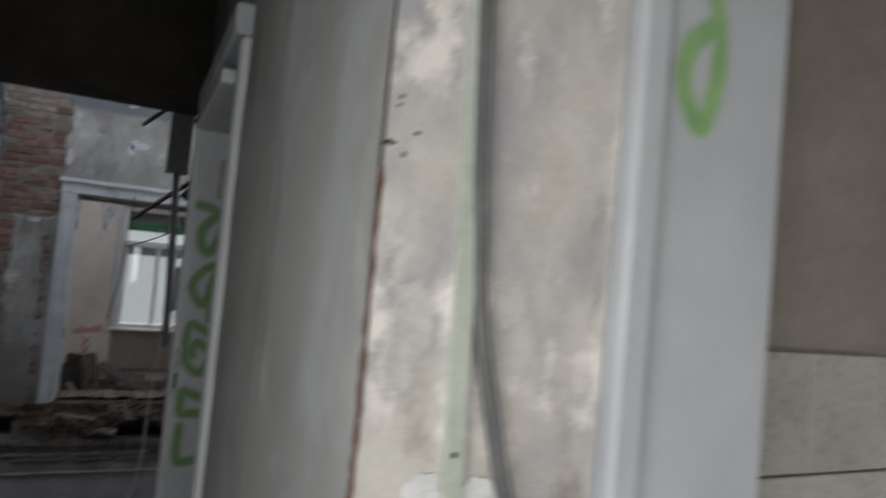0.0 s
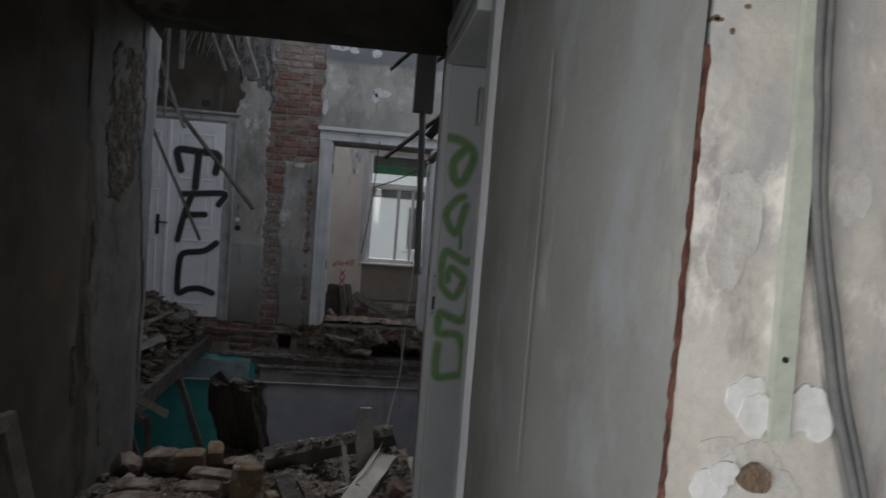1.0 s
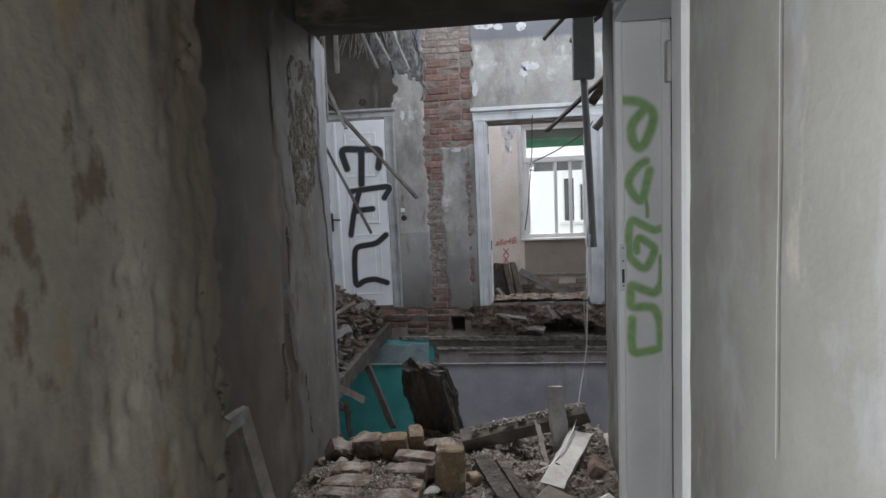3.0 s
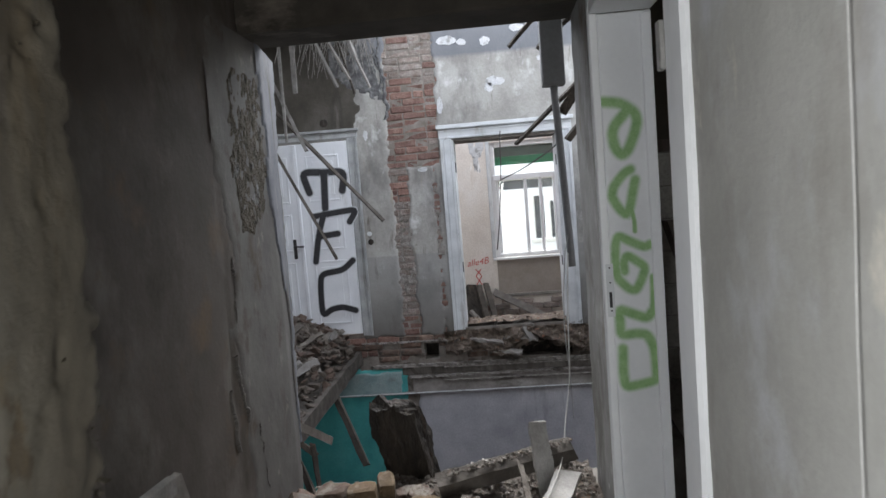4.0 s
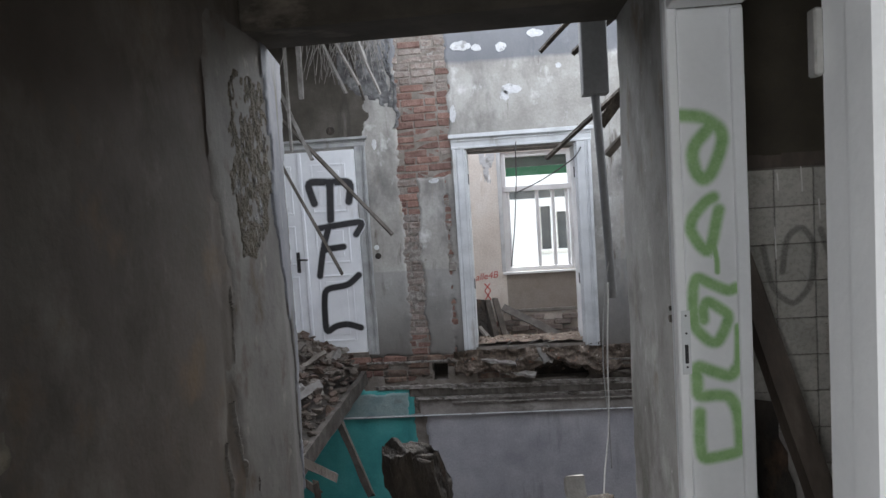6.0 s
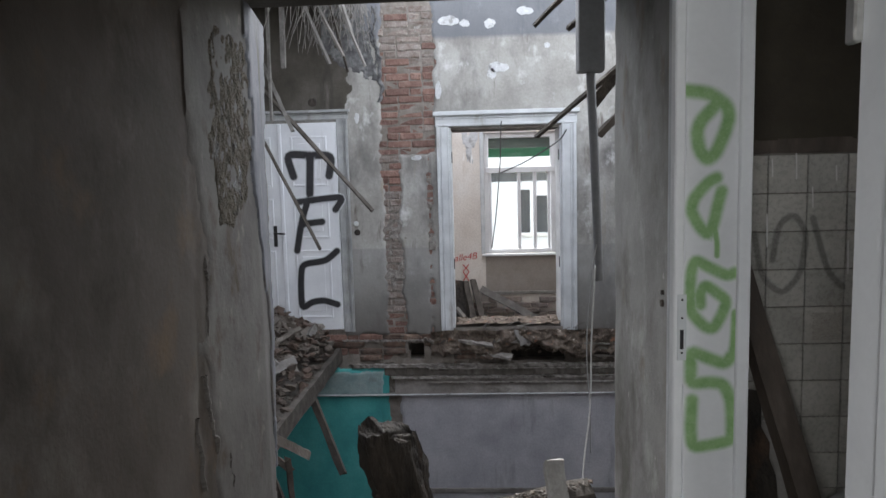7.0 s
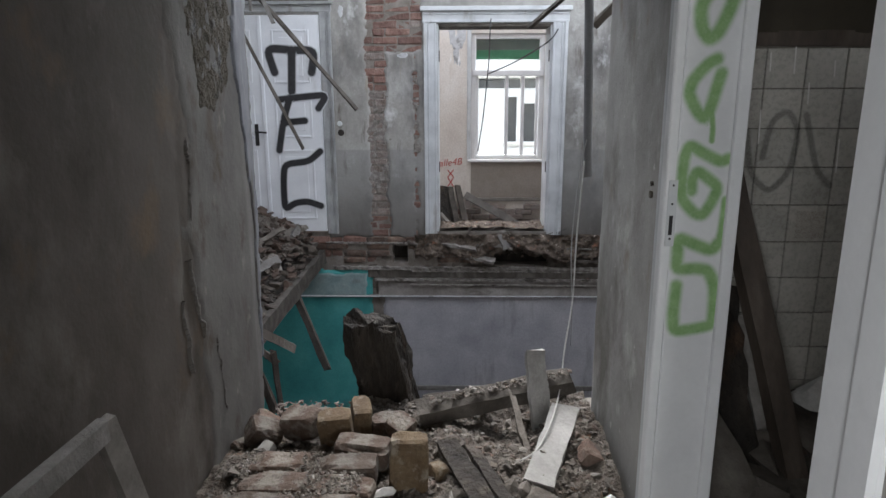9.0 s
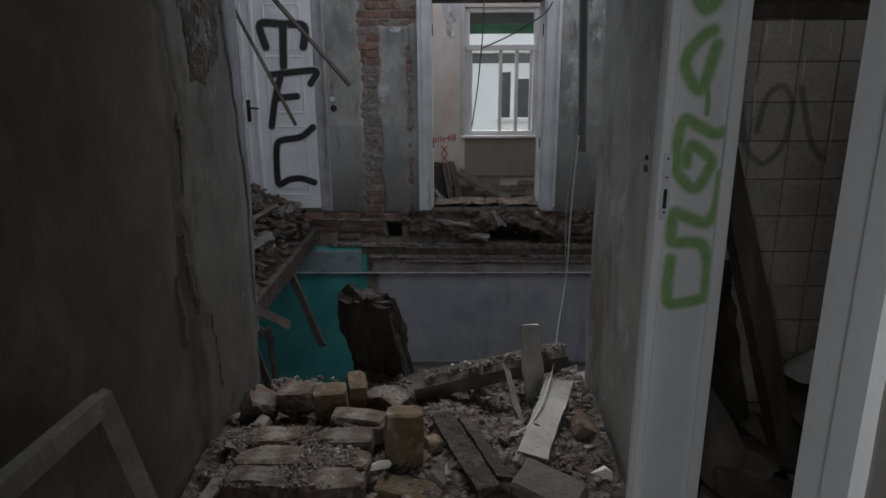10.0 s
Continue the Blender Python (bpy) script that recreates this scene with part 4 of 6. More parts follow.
part("lining", one(0.436, 0.459, FAR + 0.001, FAR + 0.37, 0.0, 2.075, 0.003), M_CASE, doorway_2)
part("lining", one(-0.664, 0.435, FAR + 0.001, FAR + 0.37, 2.052, 2.079, 0.003), M_OLDWOOD, doorway_2, "bare wooden head lining")
for hz in (1.72, 0.62):
    part("hinge", one(-0.664, -0.655, FAR + 0.02, FAR + 0.05, hz, hz + 0.11, 0.002), M_BLACKMETAL, doorway_2, "dark steel hinge leaf")
    part("hinge", one(0.427, 0.435, FAR + 0.02, FAR + 0.05, hz, hz + 0.11, 0.002), M_BLACKMETAL, doorway_2, "dark steel hinge leaf")

door_1 = thing("door_1", (-2.4, FAR, 0), "closed white panelled double door with black spray lettering", "door", kind="structure")
moulding(door_1, -1.835, -1.72, -0.02, 2.19, 0.045, M_DIRTYCASE)
moulding(door_1, -3.16, -3.05, -0.02, 2.19, 0.045, M_DIRTYCASE)
moulding(door_1, -3.17, -1.71, 2.192, 2.29, 0.045, M_DIRTYCASE)
DY = 6.385


def leaf(x0, x1):
    lf = part("leaf", one(x0, x1, DY, DY + 0.045, 0.012, 2.165, 0.003), M_DOOR, door_1)
    for a, b in ((1.52, 2.03), (0.98, 1.40), (0.14, 0.86)):
        for k, (m0, d0) in enumerate(((0.10, 0.008), (0.125, -0.001), (0.15, 0.006))):
            if k == 1:
                continue
            bm = bmesh.new()
            e = m0
            if k == 0:
                for r in ((x0 + e, x0 + e + 0.022, a, b), (x1 - e - 0.022, x1 - e, a, b), (x0 + e + 0.022, x1 - e - 0.022, a, a + 0.022), (x0 + e + 0.022, x1 - e - 0.022, b - 0.022, b)):
                    block(bm, r[0], r[1], DY - d0, DY + 0.001, r[2], r[3], 0.004)
                part("panel_moulding", bm, M_DOOR, lf)
            else:
                part("panel", block(bm, x0 + e + 0.02, x1 - e - 0.02, DY - d0, DY + 0.001, a + 0.07, b - 0.07, 0.004), M_DOOR, lf)
    return lf


leaf_r = leaf(-2.415, -1.84)
leaf_l = leaf(-3.045, -2.42)
part("cover_strip", one(-2.445, -2.405, DY - 0.02, DY, 0.02, 2.16, 0.006), M_DOOR, door_1)
handle = part("handle", one(-2.535, -2.495, DY - 0.01, DY, 0.90, 1.12, 0.004), M_BLACKMETAL, leaf_l, "black metal lever handle")
bm = tube(bmesh.new(), [(-2.515, DY - 0.005, 1.045), (-2.515, DY - 0.05, 1.045), (-2.47, DY - 0.055, 1.04), (-2.40, DY - 0.055, 1.035)], 0.010)
part("lever", bm, M_BLACKMETAL, handle, smooth=True)

on_door = lambda u, v, off: Vector((u, DY - 0.0085 - off, v))
LETTERS = [
    [(-2.295, 1.624), (-2.366, 1.858), (-2.113, 1.835), (-1.883, 1.834), (-1.926, 1.622)], [(-2.113, 1.835), (-2.134, 1.442)],
    [(-2.265, 1.359), (-2.023, 1.386), (-1.777, 1.407), (-1.874, 1.273)], [(-2.168, 1.347), (-2.236, 1.151), (-2.294, 0.855)], [(-2.226, 1.134), (-2.017, 1.151)],
    [(-1.876, 0.843), (-1.997, 0.739), (-2.249, 0.716), (-2.27, 0.547), (-2.276, 0.233), (-2.165, 0.311), (-2.034, 0.329), (-1.894, 0.281)]]
spray("lettering", [(pts, 0.080 if i < 2 else 0.068) for i, pts in enumerate(LETTERS)], on_door, M_SPRAY_K, door_1, "black sprayed letter stroke", 0.3, 0.0008)

# round flue hole above the door and two old switch holes: discs, the larger two near-black for inner shade
for hx, hz, hr in ((-2.07, 2.37, 0.05), (-1.66, 1.03, 0.035), (-1.67, 1.12, 0.028)):
    bm = bmesh.new()
    bmesh.ops.create_cone(bm, cap_ends=True, segments=14, radius1=hr, radius2=hr * 0.8, depth=0.012, matrix=pose(hx, FAR - 0.024, hz, 90, 0, 0))
    part("wall_hole", bm, M_DARKWOOD if hr > 0.03 else M_CASE, wall_north, "dark opening of an old fitting")
bm = bmesh.new()
block(bm, -0.92, -0.84, FAR - 0.035, FAR - 0.01, 0.83, 0.92, 0.008)
part("backing_box", bm, M_LEDGE, wall_north, "broken pale socket box")

# ---- doorway to the tiled bathroom, beside the corridor ----
door_2 = thing("door_2", (0.15, 0.9, 0), "white painted wooden door frame with green spray lettering", "door", kind="structure")
jamb = part("jamb", one(0.072, 0.236, 1.300, 1.334, 0.0, 2.0, 0.003), M_WHITE, door_2)
part("casing", one(0.045, 0.0715, 1.296, 1.334, 0.0, 2.03, 0.004), M_WHITE, door_2)
part("casing", one(0.052, RF - 0.002, 1.3345, 1.385, 0.0, 2.08, 0.008), M_CASE, door_2)
part("jamb", one(0.082, 0.236, 0.502, 0.585, 0.0, 2.0, 0.003), M_WHITE, door_2)
part("casing", one(0.070, RX - 0.002, 0.425, 0.5015, 0.0, 2.08, 0.008), M_WHITE, door_2)
part("head", one(0.046, 0.236, 0.5855, 1.2955, 2.0, 2.038, 0.004), M_WHITE, door_2)
part("casing", one(0.05, RX - 0.002, 0.42, 1.39, 2.081, 2.16, 0.008), M_CASE, door_2)
part("stop", one(0.20, 0.232, 1.285, 1.2995, 0.0, 1.99, 0.003), M_WHITE, door_2)
strike = part("strike_plate", one(0.0535, 0.0765, 1.2915, 1.2955, 1.055, 1.225, 0.0012), M_CASE, door_2, "worn painted steel strike plate")
part("latch_hole", one(0.0600, 0.0690, 1.2900, 1.2914, 1.085, 1.135), M_BLACKMETAL, strike)
for hz in (1.075, 1.165, 1.212):
    part("screw", tube(bmesh.new(), [(0.065, 1.2914, hz), (0.065, 1.2902, hz)], 0.003), M_BLACKMETAL, strike)
for hz in (1.70, 0.35):
    hinge = part("hinge", one(0.068, 0.0815, 0.575, 0.60, hz, hz + 0.10, 0.003), M_STEEL, door_2, "painted steel hinge")
on_jamb = lambda u, v, off: Vector((u, 1.2995 - off, v))
GREEN = [
    ([(0.075, 1.732), (0.128, 1.725), (0.171, 1.693), (0.178, 1.663), (0.164, 1.62), (0.145, 1.577), (0.125, 1.561), (0.105, 1.586), (0.098, 1.63), (0.108, 1.659), (0.134, 1.685), (0.152, 1.706)], 0.034),
    ([(0.148, 1.517), (0.128, 1.507), (0.093, 1.468), (0.086, 1.435), (0.107, 1.397), (0.13, 1.373), (0.143, 1.404), (0.152, 1.448), (0.161, 1.484)], 0.031),
    ([(0.146, 1.389), (0.152, 1.353), (0.152, 1.322)], 0.014),
    ([(0.196, 1.278), (0.178, 1.27), (0.128, 1.295), (0.097, 1.314), (0.087, 1.274), (0.087, 1.207), (0.091, 1.175), (0.123, 1.14), (0.146, 1.134), (0.166, 1.169), (0.179, 1.207), (0.15, 1.23), (0.122, 1.249), (0.111, 1.225), (0.112, 1.198)], 0.030),
    ([(0.199, 1.175), (0.198, 1.109), (0.192, 1.063)], 0.020),
    ([(0.192, 1.063), (0.175, 1.042), (0.123, 1.063), (0.089, 1.078), (0.09, 1.034), (0.09, 0.992), (0.14, 0.996), (0.172, 0.991), (0.192, 0.952), (0.196, 0.892), (0.196, 0.84), (0.147, 0.83), (0.095, 0.821), (0.091, 0.876), (0.094, 0.949)], 0.033)]
spray("lettering", GREEN, on_jamb, M_SPRAY_G, jamb, "green sprayed letter stroke", 0.55)

part("scratch", ribbon(bmesh.new(), [(-0.100, 1.75), (-0.106, 1.45), (-0.104, 1.30), (-0.110, 1.05)], 0.0035, lambda u, v, off: Vector((RX - 0.0165 - off, u, v)), seed=3), M_GYPSUM, wall_right, "long white scratch in the plaster")
# Switch holes are solid near-black stubs; the shade inside is only their colour.
part("wall_hole", tube(bmesh.new(), [(RF - 0.006, 1.709, 1.125), (RF + 0.004, 1.709, 1.125)], 0.012), M_DARKWOOD, wall_right_end, "dark hole of an old switch")
part("wall_hole", tube(bmesh.new(), [(RF - 0.006, 1.705, 1.16), (RF + 0.004, 1.705, 1.16)], 0.008), M_DARKWOOD, wall_right_end, "dark hole of an old switch")

# ---- corner wall near the start of the walk ----
part("corner_bead", beam(bmesh.new(), (RX - 0.010, -0.6005, 0.0), (RX - 0.010, -0.6005, 1.64), 0.0042, 0.0042, 0.0012, 160, 3), M_RUST, wall_corner, "rusty steel corner bead")
part("corner_plaster", one(RX - 0.0085, RX + 0.0115, -0.5975, -0.5885, 0.0, 2.79), M_PLASTER_S, wall_corner)
door_3 = thing("door_3", (0.5, -0.6, 0), "white painted door frame panel with green spray paint", "door", kind="structure")
part("casing", one(0.372, 0.415, -0.625, -0.5885, 0.0, 2.3, 0.006), M_OLDWHITE, door_3)
jamb_3 = part("jamb", one(0.4155, 0.62, -0.612, -0.5885, 0.0, 2.3, 0.003), M_OLDWHITE, door_3)
spray("lettering", [([(0.470, 1.95), (0.497, 1.89), (0.503, 1.82), (0.478, 1.735), (0.440, 1.80), (0.456, 1.85), (0.488, 1.872)], 0.028)], lambda u, v, off: Vector((u, -0.6125 - off, v)), M_SPRAY_G_OLD, jamb_3, "green sprayed letter stroke", 0.55)


def blob(bm, cx, cz, rx, rz, y, thick, seed, sides=40):
    """A ragged flat patch of filler on a wall."""
    rng = random.Random(seed)
    waves = [(n, rng.uniform(0, 6.3), amp) for n, amp in ((2, 0.06), (3, 0.06), (5, 0.05), (7, 0.04), (11, 0.03), (17, 0.02))]
    ring = []
    for k in range(sides):
        an = 2 * math.pi * k / sides
        r = 1 + sum(amp * math.sin(n * an + p) for n, p, amp in waves) + rng.uniform(-0.02, 0.02)
        ring.append((cx + rx * math.cos(an) * r, cz + rz * math.sin(an) * r))
    f = [bm.verts.new((a, y - thick, b)) for a, b in ring]
    g = [bm.verts.new((cx + (a - cx) * 1.06, y + 0.01, cz + (b - cz) * 1.06)) for a, b in ring]
    bm.faces.new(f)
    for k in range(sides):
        bm.faces.new((f[k], f[(k + 1) % sides], g[(k + 1) % sides], g[k]))
    return bm


SY = -0.602
for cx, cz, rx, rz, seed in ((0.160, 1.333, 0.017, 0.022, 1), (0.170, 1.318, 0.016, 0.020, 19), (0.222, 1.326, 0.022, 0.022, 12), (0.236, 1.312, 0.014, 0.016, 22), (0.204, 1.320, 0.014, 0.020, 13), (0.134, 1.250, 0.016, 0.018, 3), (0.146, 1.262, 0.014, 0.012, 23)):
    part("filler_patch", blob(bmesh.new(), cx, cz, rx, rz, SY, 0.0022 + seed * 0.00008, seed), M_GYPSUM, wall_corner, "white filler patch")
for cx, cz, rx, rz, seed in ((0.134, 1.49, 0.022, 0.052, 31), (0.124, 1.46, 0.016, 0.03, 33), (0.241, 1.525, 0.018, 0.027, 7), (0.248, 1.53, 0.012, 0.015, 34)):
    part("filler_patch", blob(bmesh.new(), cx, cz, rx, rz, SY, 0.0004 + seed * 0.00002, seed, 70), M_PALEFILL, wall_corner, "thin pale plaster patch")
for cx, cz, rx, rz, seed in ((0.172, 1.262, 0.034, 0.026, 5), (0.165, 1.232, 0.030, 0.028, 15), (0.198, 1.250, 0.022, 0.018, 16), (0.176, 1.284, 0.016, 0.010, 17), (0.140, 1.287, 0.018, 0.009, 18)):
    part("mortar_patch", blob(bmesh.new(), cx, cz, rx, rz, SY, 0.0005 + seed * 0.00004, seed, 60), M_PALEFILL, wall_corner, "grey mortar round a torn-out socket")
part("trunking", beam(bmesh.new(), (0.192, SY - 0.004, 1.298), (0.162, SY - 0.004, 2.3), 0.0195, 0.010, 0.0003, 4, 1), M_TRUNK, wall_corner, "pale green cable trunking")
part("screw", tube(bmesh.new(), [(0.1885, SY - 0.0085, 1.372), (0.1885, SY - 0.0105, 1.372)], 0.003), M_BLACKMETAL, wall_corner, "dark screw head in the trunking")
for dx, mt, lab in ((0.0, M_CONDUIT, "sagging grey cable"), (0.009, M_CONDUIT, "sagging grey cable")):
    part("conduit", tube(bmesh.new(), [(0.150 + dx, SY - 0.008, 2.3), (0.183 + dx, SY - 0.008, 1.70), (0.193 + dx * 0.8, SY - 0.008, 1.594), (0.199 + dx * 0.7, SY - 0.008, 1.53), (0.209 + dx * 0.8, SY - 0.009, 1.47), (0.225 + dx, SY - 0.009, 1.404), (0.241 + dx, SY - 0.009, 1.342), (0.268 + dx, SY - 0.01, 1.262), (0.30 + dx, SY - 0.01, 1.16)], 0.0048), mt, wall_corner, lab, smooth=True)
part("backing_box", blob(bmesh.new(), 0.176, 1.259, 0.016, 0.014, SY, 0.006, 11, 14), M_SOCKET, wall_corner, "brown torn-out socket box")
rng = random.Random(8)
for k in range(6):
    part("chip", blob(bmesh.new(), 0.118 + rng.uniform(-0.025, 0.02), 1.685 + rng.uniform(-0.035, 0.03), rng.uniform(0.002, 0.005), rng.uniform(0.0015, 0.003), SY, 0.001, k, 7), M_SOCKET, wall_corner, "dark chip in the plaster")

# flaking white paint high on the far wall
for k, (cx, cz, rx, rz) in enumerate(((-0.66, 3.13, 0.10, 0.05), (-0.50, 3.10, 0.05, 0.035), (-0.25, 3.09, 0.055, 0.045), (-0.17, 2.66, 0.10, 0.05), (-0.24, 2.60, 0.045, 0.05), (0.10, 3.20, 0.08, 0.04), (-0.78, 2.45, 0.03, 0.09), (-1.02, 1.78, 0.05, 0.025), (-1.62, 2.2, 0.025, 0.05), (0.32, 2.86, 0.03, 0.025))):
    part("paint_flake", blob(bmesh.new(), cx, cz, rx, rz, FAR - 0.021, 0.003, 60 + k), M_FLAKE, wall_north, "flaking white paint")

# ---- collapsed room: floor remnant, beams, laths ----
remnant = solo("ceiling_remnant", one(-3.4, -1.62, 5.0, FAR + 0.1, 3.352, 3.45, 0.02), M_DIMBEAM, "remnant of a collapsed lath and plaster ceiling", "ceiling", kind="structure")


def pile_height(x, y):
    top = -0.12 + 0.16 * np.clip((y - 4.4) / 1.8, 0, 1) + 0.30 * np.clip((-2.15 - x) / 0.8, 0, 1)
    edge = np.clip((-1.90 - x) * 6, 0, 1)
    return (top + (fbm(x * 4, y * 4, 61) - 0.5) * 0.28 + (fbm(x * 14, y * 14, 62) - 0.5) * 0.08) * edge - 0.28 * (1 - edge)


slope = sheet("debris_slope", M_RUBBLE, None, -3.4, -1.88, 2.6, FAR - 0.02, 0.035, lambda x, y, d: xyz(x, y, d), lambda x, y: np.maximum(pile_height(x, y), -0.28), kind="stuff")
tagged(slope, "broken plaster and floor debris on the remaining joists", "rubble")
slab = solo("floor_remnant", one(-3.4, -1.93, 2.6, FAR - 0.02, -0.34, -0.285, 0.005), M_OLDWOOD, "remaining strip of boarded floor under debris", "floor", kind="structure")
joist = solo("floor_beam", beam(bmesh.new(), (-1.93, 2.62, -0.30), (-1.90, 6.40, -0.27), 0.05, 0.15, 0.007, 22, 2), M_FLOORBEAM, "weathered timber floor beam at the edge of the collapse", "beam", kind="structure")


def hull(seed):
    """One irregular broken lump of size 1, as points and faces."""
    rng = random.Random(seed)
    bm = bmesh.new()
    for _ in range(11):
        v = Vector((rng.gauss(0, 1), rng.gauss(0, 1), rng.gauss(0, 1))).normalized()
        v = Vector([math.copysign(abs(k) ** 0.7, k) for k in v])
        bm.verts.new(v * rng.uniform(0.75, 1.1))
    bmesh.ops.convex_hull(bm, input=bm.verts)
    bm.verts.ensure_lookup_table()
    used = [v for v in bm.verts if v.link_faces]
    at = {v: i for i, v in enumerate(used)}
    out = np.array([v.co[:] for v in used]), [[at[v] for v in f.verts] for f in bm.faces]
    bm.free()
    return out


HULLS = [hull(k) for k in range(14)]


def lumps_mesh(name, places, material):
    """Many lumps in one mesh: (place, size, random source) each."""
    verts, faces, n = [], [], 0
    for c, r, rng in places:
        p, f = HULLS[rng.randrange(len(HULLS))]
        q = np.array(Euler((rng.uniform(-0.5, 0.5), rng.uniform(-0.5, 0.5), rng.uniform(0, 6))).to_matrix())
        sc = np.array((r * rng.uniform(0.7, 1.3), r * rng.uniform(0.5, 1.0), r * rng.uniform(0.25, 0.7)))
        verts.append((p * sc) @ q.T + np.array(c))
        faces += [[i + n for i in g] for g in f]
        n += len(p)
    me = bpy.data.meshes.new(name)
    me.from_pydata(np.concatenate(verts).tolist(), [], faces)
    me.materials.append(material)
    return me


def scatter(name, n, xr, yr, rr, height, material, label, seed, power=2.2, sink=0.25):
    rng = random.Random(seed)
    places = []
    for _ in range(n):
        x, y = rng.uniform(*xr), rng.uniform(*yr)
        r = rr[0] + (rr[1] - rr[0]) * rng.random() ** power
        places.append(((x, y, float(height(np.array(x), np.array(y))) + r * sink), r, rng))
    return tagged(new(name, lumps_mesh(name, places, material)), label, "rubble", "", "stuff")


scatter("debris_chunks", 2200, (-3.1, -1.93), (3.3, 6.35), (0.008, 0.075), pile_height, M_DEBRIS, "broken plaster lumps on the floor remnant", 4)
rng = random.Random(12)
for k in range(28):
    y0 = rng.uniform(3.6, 6.0)
    x0 = rng.uniform(-2.7, -2.1)
    a = rng.uniform(-1.2, 1.2)
    L = rng.uniform(0.3, 0.7)
    z0 = float(pile_height(np.array(x0), np.array(y0))) + 0.05
    lath = solo("broken_lath", beam(bmesh.new(), (x0, y0, z0 - 0.02), (x0 + L * math.sin(a) * 0.6, y0 + L * math.cos(a) * 0.6, z0 + rng.uniform(0.0, 0.10)), rng.uniform(0.03, 0.075), rng.uniform(0.015, 0.05), 0.006, 4, k, rng.uniform(0, 90)), rng.choice([M_OLDWOOD, M_GREYWOOD, M_BROWNWOOD, M_OLDWOOD]), "broken weathered lath lying on the debris", "lath", group="laths on the debris")

HANG = [
    ((-2.34, 5.9, 3.36), (-2.35, 5.9, 2.15), 0.03, M_GREYWOOD), ((-2.20, 5.9, 3.36), (-2.21, 5.9, 2.64), 0.05, M_GREYWOOD),
    ((-2.06, 5.9, 3.36), (-1.77, 5.9, 2.66), 0.045, M_GREYWOOD), ((-1.95, 5.92, 3.36), (-1.64, 5.92, 2.73), 0.035, M_GREYWOOD),
    ((-1.72, 5.85, 3.36), (-1.43, 5.85, 2.62), 0.03, M_GREYWOOD), ((-1.80, 6.0, 3.36), (-1.62, 6.0, 2.60), 0.02, M_DARKWOOD),
    ((-1.66, 5.7, 3.36), (-1.52, 5.7, 2.9), 0.04, M_GREYWOOD)]
for k, (a, b, w, m) in enumerate(HANG):
    solo("hanging_lath", beam(bmesh.new(), a, b, w, 0.018, 0.003, 6, k, 20), m, "dusty wooden lath hanging from the ceiling remnant", "lath", group="laths hanging from the ceiling")
FALLEN = [((-2.95, 6.395, 2.95), (-1.41, 5.86, 1.275), 0.034, M_FLOORBEAM), ((-2.62, 6.395, 2.92), (-2.155, 5.9, 2.05), 0.036, M_GREYWOOD), ((-2.95, 6.395, 2.75), (-1.94, 5.9, 0.913), 0.026, M_FLOORBEAM)]
for k, (a, b, w, m) in enumerate(FALLEN):
    solo("slipped_lath", beam(bmesh.new(), a, b, w, 0.025, 0.003, 8, 30 + k, 35), m, "long lath slipped down in front of the door", "lath", group="laths hanging from the ceiling")
# Dark sheet over the door: soot and the remnant's shade, both as colour.
sheet("smoke_stain", M_SHADEWALL, wall_north, -3.4, -1.40, 2.292, 3.345, 0.016, lambda x, z, d: xyz(x, FAR - 0.004 - d, z),
      lambda x, z: np.clip(np.minimum(z - 2.0, (-1.60 - x - 0.14 * np.clip(2.75 - z, -0.4, 1)) + (fbm(x * 3, z * 3, 94) - 0.5) * 0.3 + (fbm(x * 14, z * 14, 95) - 0.5) * 0.1), -0.02, 0.019) + (fbm(x * 4, z * 4, 6) - 0.5) * 0.006, "sooty plaster with the ceiling remnant's shade in its colour")
for k, (x, w, z0) in enumerate(((-1.40, 0.022, 2.35), (-1.44, 0.016, 2.62))):
    sheet("torn_lining", M_TORN, wall_north, x - 0.12, x + 0.12, z0, 3.30, 0.009, lambda u, z, d: xyz(u + 0.012 * np.sin(z * 5 + 1), FAR - 0.016 - d, z),
          lambda u, z, k=k, x=x, w=w: np.where(np.abs(u - x + (fbm(z * 6, z * 0, 91 + k) - 0.5) * 0.14) < w * (0.15 + 0.9 * fbm(z * 9, z * 0, 92 + k)), 0.006 + 0.03 * fbm(u * 40, z * 26, 93 + k), -0.012), "torn dusty reed and plaster lining")
sheet("damp_plaster", M_TORN, wall_north, -1.95, -1.38, 2.45, 3.34, 0.014, lambda x, z, d: xyz(x, FAR - 0.008 - d, z),
      lambda x, z: np.clip(np.minimum(-1.43 - x, z - 2.62 - 0.35 * np.clip(-1.52 - x, 0, 1) + (x + 1.62) * 0.3) + (fbm(x * 6, z * 5, 97) - 0.5) * 0.34 + (fbm(x * 24, z * 20, 98) - 0.5) * 0.12, -0.02, 0.016) + (fbm(x * 12, z * 12, 99) - 0.5) * 0.008, "dark damp grey plaster beside the bare bricks")
rng = random.Random(77)
bm = bmesh.new()
for k in range(110):
    x, y = rng.uniform(-2.1, -1.4), rng.uniform(5.5, 6.3)
    L = rng.uniform(0.12, 0.5)
    beam(bm, (x, y, 3.37), (x + rng.uniform(-0.22, 0.22), y + rng.uniform(-0.1, 0.1), 3.3 - L), 0.005, 0.004, 0.001, 3, k)
solo("torn_reeds", bm, M_GREYWOOD, "torn reed and straw fibres under the ceiling remnant", "reeds", kind="stuff")
